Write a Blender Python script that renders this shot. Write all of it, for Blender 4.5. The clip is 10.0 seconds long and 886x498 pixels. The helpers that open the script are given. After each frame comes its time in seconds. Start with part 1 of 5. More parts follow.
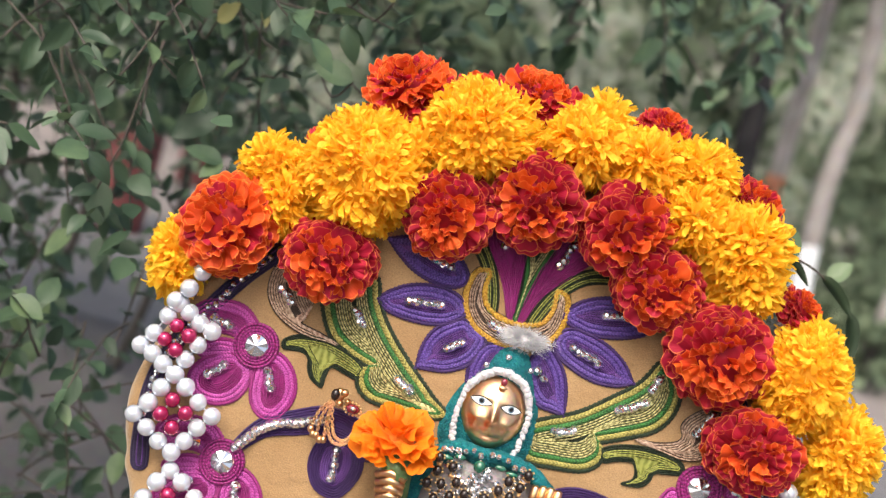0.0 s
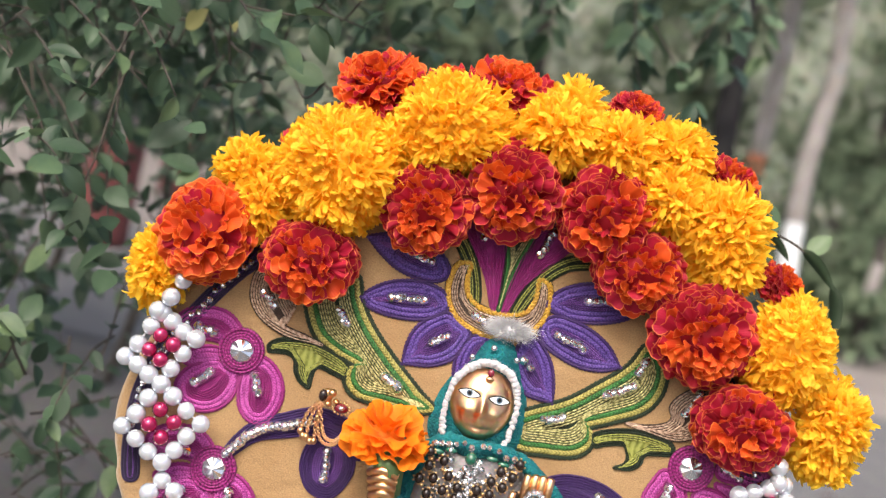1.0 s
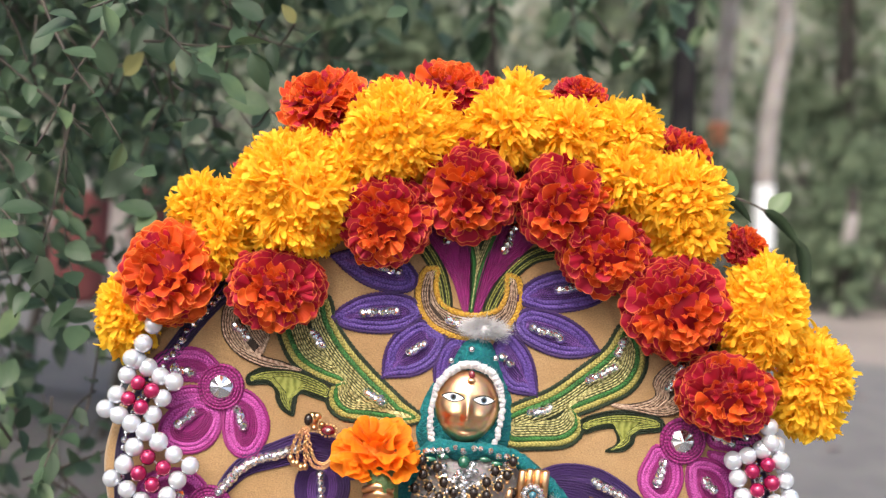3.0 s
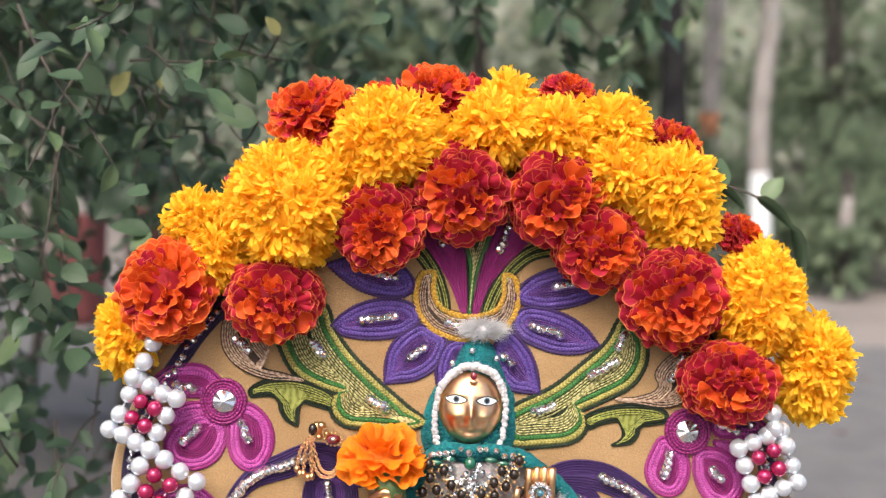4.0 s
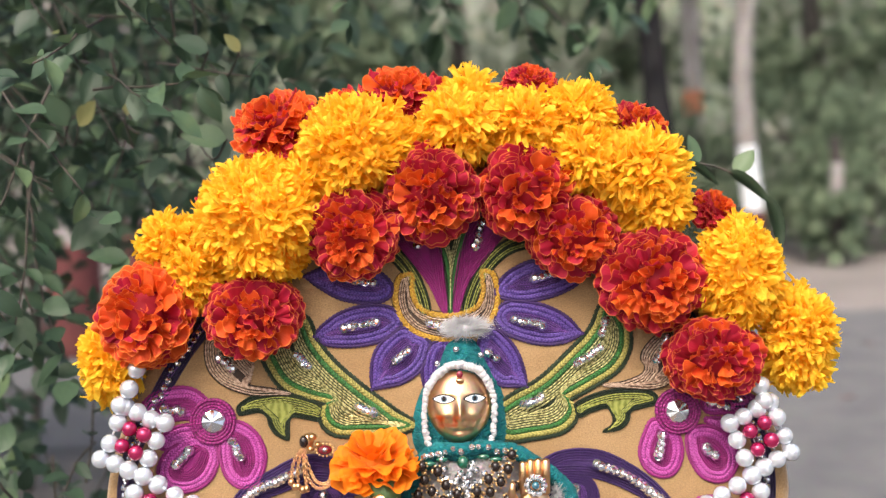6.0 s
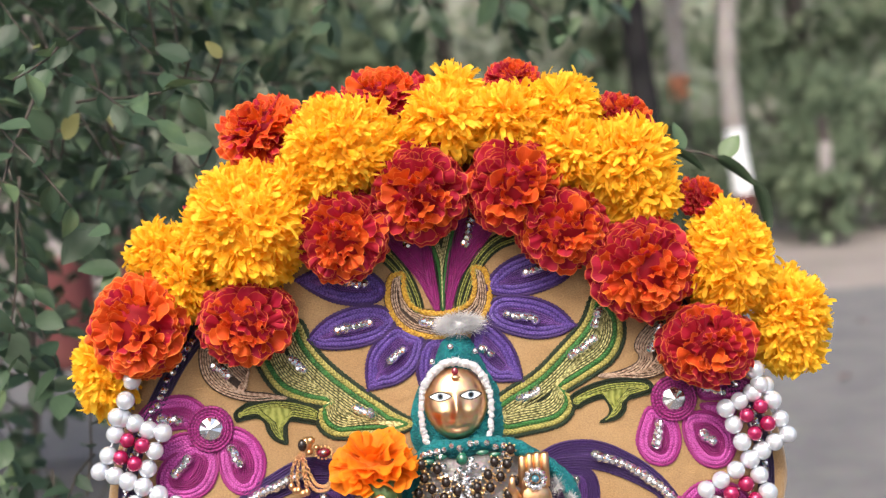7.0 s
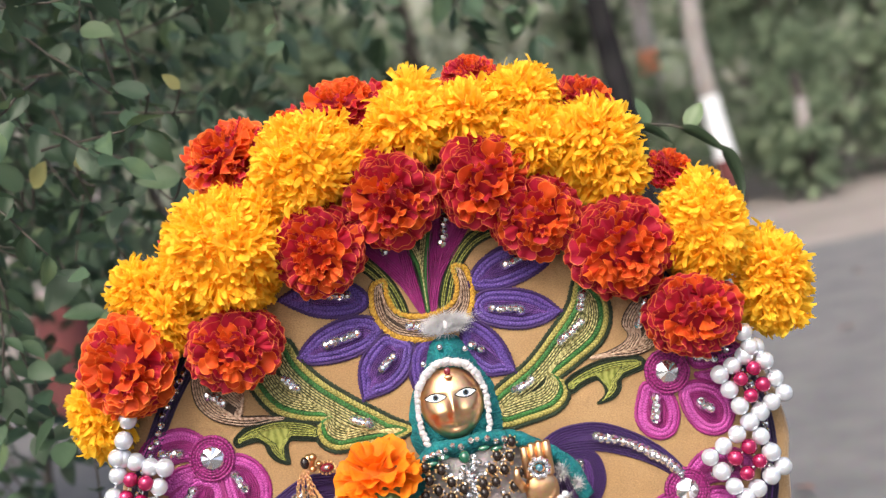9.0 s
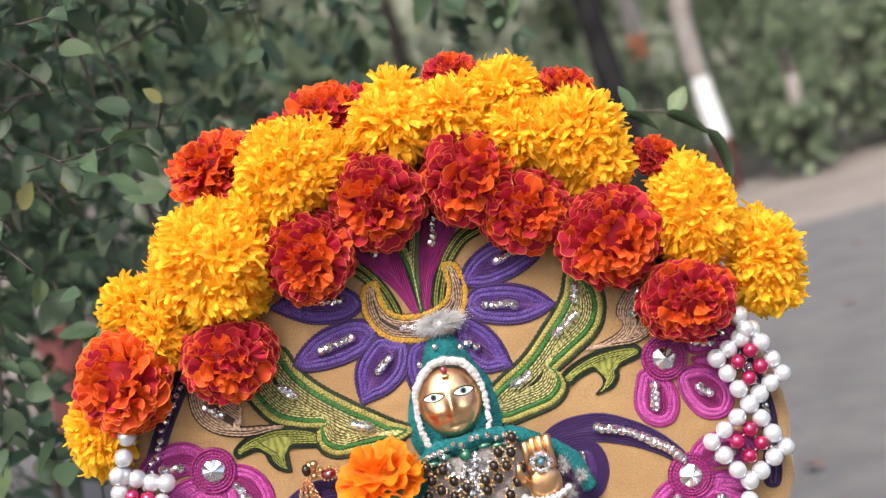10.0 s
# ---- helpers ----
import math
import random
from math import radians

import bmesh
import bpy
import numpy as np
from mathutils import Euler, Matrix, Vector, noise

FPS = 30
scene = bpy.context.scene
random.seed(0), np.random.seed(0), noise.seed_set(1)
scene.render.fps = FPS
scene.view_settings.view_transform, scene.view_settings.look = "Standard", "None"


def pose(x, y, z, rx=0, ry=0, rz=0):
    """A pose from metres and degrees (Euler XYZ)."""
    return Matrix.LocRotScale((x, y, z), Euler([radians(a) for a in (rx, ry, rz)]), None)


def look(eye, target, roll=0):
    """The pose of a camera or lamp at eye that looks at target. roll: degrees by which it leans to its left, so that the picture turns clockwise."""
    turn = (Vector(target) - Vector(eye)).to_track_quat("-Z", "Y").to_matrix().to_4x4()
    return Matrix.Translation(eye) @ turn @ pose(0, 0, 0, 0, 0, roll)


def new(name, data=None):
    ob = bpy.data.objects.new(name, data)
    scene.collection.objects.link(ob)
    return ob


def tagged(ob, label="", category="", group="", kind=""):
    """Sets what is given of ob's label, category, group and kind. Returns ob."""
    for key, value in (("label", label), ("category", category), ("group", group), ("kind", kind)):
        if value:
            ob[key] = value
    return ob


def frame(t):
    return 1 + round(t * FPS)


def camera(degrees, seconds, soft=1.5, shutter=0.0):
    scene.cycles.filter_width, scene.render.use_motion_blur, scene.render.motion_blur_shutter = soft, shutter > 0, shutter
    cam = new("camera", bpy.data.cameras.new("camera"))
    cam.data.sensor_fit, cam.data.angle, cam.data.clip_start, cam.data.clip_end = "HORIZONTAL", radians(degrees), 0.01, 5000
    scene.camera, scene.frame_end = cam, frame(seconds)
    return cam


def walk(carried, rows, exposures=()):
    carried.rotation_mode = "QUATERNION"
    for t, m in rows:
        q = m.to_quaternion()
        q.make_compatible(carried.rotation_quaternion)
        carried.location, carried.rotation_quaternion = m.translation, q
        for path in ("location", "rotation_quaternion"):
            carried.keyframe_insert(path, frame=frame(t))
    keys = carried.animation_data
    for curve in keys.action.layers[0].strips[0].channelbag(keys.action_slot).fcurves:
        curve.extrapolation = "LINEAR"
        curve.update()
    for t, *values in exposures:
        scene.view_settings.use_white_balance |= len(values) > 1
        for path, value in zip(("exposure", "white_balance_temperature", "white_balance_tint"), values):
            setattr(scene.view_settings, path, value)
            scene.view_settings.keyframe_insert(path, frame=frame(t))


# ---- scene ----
cam = camera(42.6, 10.0, soft=1.4)
cam.data.dof.use_dof, cam.data.dof.focus_distance, cam.data.dof.aperture_fstop = True, 0.71, 5.6
PATH = [
    (0, (0.034, 0.012, 0.809), (0.007, 2.003, 0.631), 17.6),
    (0.5, (0.034, 0.011, 0.806), (0.024, 2.004, 0.635), 16.3),
    (1, (0.039, 0.012, 0.809), (0.035, 2.004, 0.631), 14.5),
    (1.5, (0.04, 0.012, 0.808), (0.05, 2.004, 0.635), 12.9),
    (2, (0.041, 0.011, 0.806), (0.066, 2.005, 0.647), 10.8),
    (2.5, (0.047, 0.012, 0.810), (0.073, 2.005, 0.650), 8.6),
    (4, (0.051, 0.011, 0.809), (0.082, 2.005, 0.660), 3.7),
    (4.5, (0.056, 0.011, 0.810), (0.08, 2.005, 0.662), 2.5),
    (5, (0.056, 0.01, 0.812), (0.091, 2.004, 0.660), 1.2),
    (5.5, (0.061, 0.011, 0.809), (0.097, 2.005, 0.663), -0.1),
    (7, (0.067, 0.01, 0.811), (0.115, 2.003, 0.654), -3.7),
    (7.5, (0.067, 0.009, 0.810), (0.124, 2.002, 0.653), -5.3),
    (8, (0.074, 0.009, 0.813), (0.122, 2.002, 0.647), -7.3),
    (8.5, (0.077, 0.01, 0.810), (0.125, 2.003, 0.651), -9.1),
    (9, (0.077, 0.008, 0.810), (0.137, 2.001, 0.653), -10.7),
    (9.5, (0.083, 0.009, 0.809), (0.137, 2.003, 0.653), -12.4),
    (10, (0.084, 0.01, 0.810), (0.142, 2.002, 0.647), -13.9),
]
walk(cam, [(t, look(eye, target, roll)) for t, eye, target, roll in PATH])

# ---- light ----
world = bpy.data.worlds.new("world")
scene.world = world
world.use_nodes = True
wn = world.node_tree
sky = wn.nodes.new("ShaderNodeTexSky")
sky.sky_type, sky.sun_disc, sky.sun_elevation, sky.sun_rotation = "NISHITA", False, radians(52), radians(200)
sky.air_density, sky.dust_density = 1.0, 7.0
wn.links.new(sky.outputs[0], wn.nodes["Background"].inputs[0])
wn.nodes["Background"].inputs[1].default_value = 0.15
sun = new("sun", bpy.data.lights.new("sun", "SUN"))
sun.data.energy, sun.data.angle, sun.data.color = 1.1, radians(25), (1.0, 0.96, 0.90)
sun.matrix_world = look((-1.2, -3.2, 4.6), (0, 0, 0))
scene.view_settings.exposure = 0.90


# ---- materials ----
def mat(name):
    m = bpy.data.materials.new(name)
    m.use_nodes = True
    return m, m.node_tree.nodes, m.node_tree.links, m.node_tree.nodes["Principled BSDF"]


def ramp(nodes, stops):
    r = nodes.new("ShaderNodeValToRGB")
    e = r.color_ramp.elements
    while len(e) < len(stops):
        e.new(0.5)
    for k, (p, c) in zip(e, stops):
        k.position, k.color = p, (*c, 1)
    return r


def noisy(name, a, b, scale=20.0, rough=0.7, bump=0.3, fine=200.0, metal=0.0, dist=0.001, sheen=0.0, coat=0.0, spec=0.5, object_space=True):
    """Two colours mixed by a coarse noise, with a fine relief."""
    m, n, l, p = mat(name)
    tc = n.new("ShaderNodeTexCoord")
    t1, t2 = n.new("ShaderNodeTexNoise"), n.new("ShaderNodeTexNoise")
    t1.inputs["Scale"].default_value, t1.inputs["Detail"].default_value = scale, 5
    t2.inputs["Scale"].default_value, t2.inputs["Detail"].default_value = fine, 3
    for t in (t1, t2):
        l.new(tc.outputs["Object" if object_space else "Generated"], t.inputs["Vector"])
    r = ramp(n, [(0.3, a), (0.7, b)])
    l.new(t1.outputs["Fac"], r.inputs["Fac"])
    mix = n.new("ShaderNodeMixRGB")
    mix.blend_type, mix.inputs[0].default_value = "OVERLAY", 0.35
    l.new(r.outputs["Color"], mix.inputs[1])
    l.new(t2.outputs["Color"], mix.inputs[2])
    l.new(mix.outputs[0], p.inputs["Base Color"])
    bp = n.new("ShaderNodeBump")
    bp.inputs["Strength"].default_value, bp.inputs["Distance"].default_value = bump, dist
    l.new(t2.outputs["Fac"], bp.inputs["Height"])
    l.new(bp.outputs["Normal"], p.inputs["Normal"])
    p.inputs["Roughness"].default_value, p.inputs["Metallic"].default_value = rough, metal
    p.inputs["Sheen Weight"].default_value, p.inputs["Coat Weight"].default_value = sheen, coat
    p.inputs["Specular IOR Level"].default_value = spec
    return m


# ---- builders ----
def mesh_of(name, verts, faces, uvs=None, slots=None, smooth=True):
    me = bpy.data.meshes.new(name)
    me.from_pydata([tuple(v) for v in verts], [], faces)
    if uvs:
        lay = me.uv_layers.new(name="UVMap")
        for loop in me.loops:
            lay.data[loop.index].uv = uvs[loop.vertex_index]
    if slots:
        me.polygons.foreach_set("material_index", slots)
    if smooth:
        me.polygons.foreach_set("use_smooth", [True] * len(me.polygons))
    me.update()
    return me


def child(name, me, mats, parent, m=None, label=""):
    ob = new(name, me)
    if not me.materials:
        for x in (mats if isinstance(mats, (list, tuple)) else [mats]):
            me.materials.append(x)
    ob.parent = parent
    if m is not None:
        ob.matrix_basis = m
    return tagged(ob, label) if label else ob


def thing(name, m, label, category, group="", kind="", me=None, mats=()):
    ob = new(name, me)
    if me and not me.materials:
        for x in mats:
            me.materials.append(x)
    ob.matrix_basis = m
    return tagged(ob, label, category, group, kind)


class Soup:
    """Collects pieces of one mesh: vertices, faces, texture places and material slots."""

    def __init__(self):
        self.v, self.f, self.uv, self.s = [], [], [], []

    def add(self, verts, faces, slot=0, uvs=None):
        k = len(self.v)
        self.v += [tuple(x) for x in verts]
        self.uv += uvs or [(0.0, 0.0)] * len(verts)
        self.f += [tuple(i + k for i in f) for f in faces]
        self.s += [slot] * len(faces)

    def mesh(self, name, smooth=True):
        return mesh_of(name, self.v, self.f, self.uv, self.s, smooth)


def ball(r, seg=20, rings=12, squash=(1, 1, 1), at=(0, 0, 0)):
    v, f = [], []
    for i in range(rings + 1):
        th = math.pi * i / rings
        for j in range(seg):
            ph = 2 * math.pi * j / seg
            v.append((at[0] + r * squash[0] * math.sin(th) * math.cos(ph), at[1] + r * squash[1] * math.sin(th) * math.sin(ph), at[2] + r * squash[2] * math.cos(th)))
    for i in range(rings):
        for j in range(seg):
            a, b = i * seg + j, i * seg + (j + 1) % seg
            f.append((a, a + seg, b + seg, b))
    return v, f


def spline(points, n=8, closed=False):
    """A smooth curve through the points."""
    P = [Vector(p) for p in points]
    out, k = [], len(P)
    for i in range(k if closed else k - 1):
        if closed:
            a, b, c, d = P[i - 1], P[i], P[(i + 1) % k], P[(i + 2) % k]
        else:
            a, b, c, d = P[max(i - 1, 0)], P[i], P[i + 1], P[min(i + 2, k - 1)]
        for j in range(n):
            t = j / n
            out.append(0.5 * ((2 * b) + (c - a) * t + (2 * a - 5 * b + 4 * c - d) * t * t + (3 * b - a - 3 * c + d) * t ** 3))
    if not closed:
        out.append(P[-1])
    return out


def tube(points, radius, sides=6, closed=False):
    """A round pipe along points; radius is a number or one for each point."""
    v, f = [], []
    n = len(points)
    rs = radius if isinstance(radius, (list, tuple)) else [radius] * n
    side = Vector((0.3, 0.9, 0.2))
    for i, p in enumerate(points):
        t = (points[(i + 1) % n if closed else min(i + 1, n - 1)] - points[i - 1 if closed else max(i - 1, 0)]).normalized()
        side = (side - t * side.dot(t))
        side = side.normalized() if side.length > 1e-6 else t.orthogonal().normalized()
        up = t.cross(side)
        for j in range(sides):
            a = 2 * math.pi * j / sides
            v.append(p + rs[i] * (side * math.cos(a) + up * math.sin(a)))
    for i in range(n if closed else n - 1):
        for j in range(sides):
            a, b = i * sides + j, i * sides + (j + 1) % sides
            c, d = ((i + 1) % n) * sides + j, ((i + 1) % n) * sides + (j + 1) % sides
            f.append((a, b, d, c))
    if not closed:
        f.append(tuple(range(sides))[::-1])
        f.append(tuple((n - 1) * sides + j for j in range(sides)))
    return v, f


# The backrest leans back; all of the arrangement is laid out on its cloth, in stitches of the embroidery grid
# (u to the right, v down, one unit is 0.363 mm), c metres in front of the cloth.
STITCH = 0.000363
BOARD = Matrix(((1, 0, 0, 0.0799), (0, 0.1191, -0.9929, 0.7376), (0, 0.9929, 0.1191, 0.7013), (0, 0, 0, 1)))


def at(u, v, c=0.0):
    k = 1 - c / 0.73
    return Vector((((u - 784) * k - 16) * STITCH, ((441 - v) * k + 149) * STITCH, c))


# ---- ground and distance ----
earth = noisy("dry_earth", (0.16, 0.14, 0.13), (0.25, 0.22, 0.205), 1.2, 0.95, 0.6, 40, dist=0.01)
asphalt = noisy("asphalt", (0.095, 0.095, 0.10), (0.14, 0.137, 0.137), 6.0, 0.9, 0.5, 90, dist=0.004)
bark = noisy("bark", (0.22, 0.20, 0.19), (0.36, 0.34, 0.33), 6, 0.9, 0.8, 40, dist=0.01)
dark_bark = noisy("dark_bark", (0.03, 0.028, 0.026), (0.07, 0.06, 0.055), 6, 0.9, 0.8, 40, dist=0.01)
black_bark = noisy("black_bark", (0.010, 0.010, 0.012), (0.026, 0.025, 0.027), 6, 1.0, 0.8, 40, dist=0.01, spec=0.08)
white_paint = noisy("white_lime_paint", (0.66, 0.70, 0.74), (0.78, 0.81, 0.84), 7, 0.9, 0.5, 60, dist=0.004)
red_paint = noisy("red_oxide_paint", (0.09, 0.024, 0.026), (0.16, 0.044, 0.042), 7, 0.85, 0.5, 60, dist=0.004)


def slab(x0, x1, y0, y1, z0, z1, nx=1, ny=1):
    v, f = [], []
    for z in (z1, z0):
        for i in range(nx + 1):
            for j in range(ny + 1):
                v.append((x0 + (x1 - x0) * i / nx, y0 + (y1 - y0) * j / ny, z))
    k = (nx + 1) * (ny + 1)
    for i in range(nx):
        for j in range(ny):
            a = i * (ny + 1) + j
            f.append((a, a + ny + 1, a + ny + 2, a + 1))
            f.append((k + a, k + a + 1, k + a + ny + 2, k + a + ny + 1))
    rim = [i * (ny + 1) for i in range(nx + 1)] + [nx * (ny + 1) + j for j in range(1, ny + 1)] + [i * (ny + 1) + ny for i in range(nx - 1, -1, -1)] + [j for j in range(ny - 1, 0, -1)]
    for a, b in zip(rim, rim[1:] + rim[:1]):
        f.append((a, k + a, k + b, b))
    return v, f


def plain(name, soup, mats, label, category, kind="structure", m=Matrix(), smooth=False):
    return thing(name, m, label, category, kind=kind, me=soup.mesh(name, smooth), mats=mats)


s = Soup()
s.add(*slab(-600, 600, -600, 600, -0.3, 0.0))
plain("ground", s, [earth], "dry grey-brown earth under the roadside trees", "ground")
s = Soup()
s.add(*slab(-40, 60, -2.0, 5.8, 0.001, 0.012, 8, 8))
plain("road", s, [asphalt], "worn grey asphalt road with dusty edges", "road")
soil = noisy("grey_soil", (0.085, 0.08, 0.078), (0.14, 0.13, 0.125), 5.0, 0.95, 0.8, 60, dist=0.01)
s = Soup()
v, f = slab(-2.6, 0.12, 0.97, 3.1, 0.002, 0.05, 18, 14)
s.add([(x, y + 0.05 * noise.noise(Vector((x * 2, y * 2, 0))), z + (0.02 * noise.noise(Vector((x * 4, y * 4, 3))) if z > 0.04 else 0)) for x, y, z in v], f)
plain("planting_bed", s, [soil], "raised bed of bare grey soil under the shrub", "soil", smooth=True)


# ---- thread and cloth ----
def thread(name, dark, light, scale=0.5, rough=0.6, metal=0.0, direction="CHAIN", bump=0.8, sheen=0.03):
    """Twisted thread: the ply runs across the cord, by the texture place along and across it."""
    m, n, l, p = mat(name)
    uv, w, ns = n.new("ShaderNodeUVMap"), n.new("ShaderNodeTexWave"), n.new("ShaderNodeTexNoise")
    tc = n.new("ShaderNodeTexCoord")
    w.bands_direction = "X"
    for key, val in (("Scale", scale), ("Distortion", 3.2), ("Detail", 3.0), ("Detail Scale", 2.2)):
        w.inputs[key].default_value = val
    ns.inputs["Scale"].default_value, ns.inputs["Detail"].default_value = 260, 3
    if direction == "CHAIN":
        # chain stitch: the ply meets in a V on the cord's middle
        sep, sh, ab, mad, comb = n.new("ShaderNodeSeparateXYZ"), n.new("ShaderNodeMath"), n.new("ShaderNodeMath"), n.new("ShaderNodeMath"), n.new("ShaderNodeCombineXYZ")
        sh.operation, ab.operation, mad.operation = "SUBTRACT", "ABSOLUTE", "MULTIPLY_ADD"
        sh.inputs[1].default_value, mad.inputs[1].default_value = 0.5, 1.1
        l.new(uv.outputs[0], sep.inputs[0])
        l.new(sep.outputs[1], sh.inputs[0])
        l.new(sh.outputs[0], ab.inputs[0])
        l.new(ab.outputs[0], mad.inputs[0])
        l.new(sep.outputs[0], mad.inputs[2])
        l.new(mad.outputs[0], comb.inputs[0])
        l.new(sep.outputs[1], comb.inputs[1])
        l.new(comb.outputs[0], w.inputs["Vector"])
    else:
        l.new(uv.outputs[0], w.inputs["Vector"])
    l.new(tc.outputs["Object"], ns.inputs["Vector"])
    add = n.new("ShaderNodeMath")
    add.operation = "MULTIPLY_ADD"
    add.inputs[1].default_value = 0.55
    l.new(w.outputs["Fac"], add.inputs[0])
    l.new(ns.outputs["Fac"], add.inputs[2])
    r = ramp(n, [(0.38, dark), (0.95, light)])
    l.new(add.outputs[0], r.inputs["Fac"])
    l.new(r.outputs["Color"], p.inputs["Base Color"])
    b = n.new("ShaderNodeBump")
    b.inputs["Strength"].default_value, b.inputs["Distance"].default_value = bump, 0.0009
    l.new(w.outputs["Fac"], b.inputs["Height"])
    l.new(b.outputs["Normal"], p.inputs["Normal"])
    p.inputs["Roughness"].default_value, p.inputs["Metallic"].default_value = rough, metal
    p.inputs["Sheen Weight"].default_value = sheen
    return m


def woven(name, a, b):
    """Tan velvet-like cloth with a fine weave, slubs and faint creases."""
    m, n, l, p = mat(name)
    tc = n.new("ShaderNodeTexCoord")
    big, fine, slub = (n.new("ShaderNodeTexNoise") for _ in range(3))
    mp = n.new("ShaderNodeMapping")
    mp.inputs["Scale"].default_value = (900, 1300, 900)
    for t, s_, d in ((big, 14, 4), (fine, 1.0, 4), (slub, 80, 5)):
        t.inputs["Scale"].default_value, t.inputs["Detail"].default_value = s_, d
    l.new(tc.outputs["Object"], mp.inputs["Vector"])
    l.new(tc.outputs["Object"], big.inputs["Vector"])
    l.new(tc.outputs["Object"], slub.inputs["Vector"])
    l.new(mp.outputs[0], fine.inputs["Vector"])
    r = ramp(n, [(0.35, a), (0.68, b)])
    l.new(big.outputs["Fac"], r.inputs["Fac"])
    mx = n.new("ShaderNodeMixRGB")
    mx.blend_type, mx.inputs[0].default_value = "OVERLAY", 0.5
    l.new(r.outputs[0], mx.inputs[1])
    l.new(fine.outputs["Fac"], mx.inputs[2])
    l.new(mx.outputs[0], p.inputs["Base Color"])
    b1, b2 = n.new("ShaderNodeBump"), n.new("ShaderNodeBump")
    b1.inputs["Strength"].default_value, b1.inputs["Distance"].default_value = 0.55, 0.0045
    b2.inputs["Strength"].default_value, b2.inputs["Distance"].default_value = 0.8, 0.0006
    l.new(slub.outputs["Fac"], b1.inputs["Height"])
    l.new(fine.outputs["Fac"], b2.inputs["Height"])
    l.new(b1.outputs[0], b2.inputs["Normal"])
    l.new(b2.outputs[0], p.inputs["Normal"])
    p.inputs["Roughness"].default_value, p.inputs["Sheen Weight"].default_value = 0.85, 0.4
    return m


cloth = woven("tan_cloth", (0.276, 0.162, 0.064), (0.345, 0.218, 0.099))
T = {
    "purple_cord": thread("purple_cord", (0.018, 0.004, 0.050), (0.042, 0.012, 0.105), 0.8, bump=0.4),
    "purple_wool": thread("purple_wool", (0.030, 0.010, 0.112), (0.108, 0.054, 0.275), 0.5, bump=0.5),
    "violet_bullion": thread("violet_bullion", (0.026, 0.006, 0.065), (0.17, 0.065, 0.31), 0.3, 0.38, 0.25, "X", 0.4),
    "magenta_cord": thread("magenta_cord", (0.153, 0.005, 0.077), (0.279, 0.012, 0.162), 0.8, bump=0.4),
    "pink_wool": thread("pink_wool", (0.24, 0.010, 0.155), (0.49, 0.082, 0.36), 0.5, bump=0.6),
    "magenta_bullion": thread("magenta_bullion", (0.11, 0.004, 0.06), (0.27, 0.014, 0.155), 0.3, 0.45, 0.15, "X", 0.4),
    "green_cord": thread("green_cord", (0.005, 0.013, 0.005), (0.015, 0.036, 0.012), 0.6),
    "green_wool": thread("green_wool", (0.007, 0.05, 0.007), (0.035, 0.17, 0.03), 0.5, bump=0.6),
    "lime_wool": thread("lime_wool", (0.14, 0.135, 0.022), (0.38, 0.335, 0.085), 0.5, bump=0.6),
    "gold_bullion": thread("gold_bullion", (0.14, 0.135, 0.036), (0.57, 0.53, 0.25), 0.10, 0.32, 0.45, "X", 0.35),
    "lime_bullion": thread("lime_bullion", (0.157, 0.181, 0.030), (0.331, 0.349, 0.084), 0.10, 0.36, 0.35, "X", 0.35),
    "bronze_bullion": thread("bronze_bullion", (0.253, 0.157, 0.103), (0.505, 0.373, 0.277), 0.10, 0.34, 0.4, "X", 0.35),
    "yellow_wool": thread("yellow_wool", (0.301, 0.144, 0.009), (0.482, 0.277, 0.023), 0.5, bump=0.6),
    "brown_cord": thread("brown_cord", (0.023, 0.012, 0.006), (0.056, 0.032, 0.020), 0.8, bump=0.4),
    "navy_cord": thread("navy_cord", (0.012, 0.006, 0.030), (0.036, 0.018, 0.078), 0.6),
}


def gem_material():
    m, n, l, p = mat("crystal")
    info = n.new("ShaderNodeObjectInfo")
    r = ramp(n, [(0.0, (0.62, 0.63, 0.66)), (1.0, (0.86, 0.86, 0.86))])
    l.new(info.outputs["Random"], r.inputs["Fac"])
    l.new(r.outputs[0], p.inputs["Base Color"])
    p.inputs["Metallic"].default_value, p.inputs["Roughness"].default_value = 0.92, 0.09
    p.inputs["Coat Weight"].default_value, p.inputs["Coat Roughness"].default_value = 0.6, 0.02
    return m


crystal = gem_material()


def cut_stone(r, h, sides=8):
    """A cut stone: a girdle, a ring of facets and a table."""
    v, f = [], []
    for k, (rr, z) in enumerate(((1.0, 0.0), (1.0, 0.25), (0.62, 0.8), (0.34, 1.0))):
        for j in range(sides):
            a = 2 * math.pi * (j + 0.5 * (k > 1)) / sides
            v.append((r * rr * math.cos(a), r * rr * math.sin(a), h * z))
    for k in range(3):
        for j in range(sides):
            a, b = k * sides + j, k * sides + (j + 1) % sides
            f.append((a, b, b + sides, a + sides))
    f.append(tuple(range(3 * sides, 4 * sides)))
    return mesh_of("cut_stone", v, f, smooth=False)


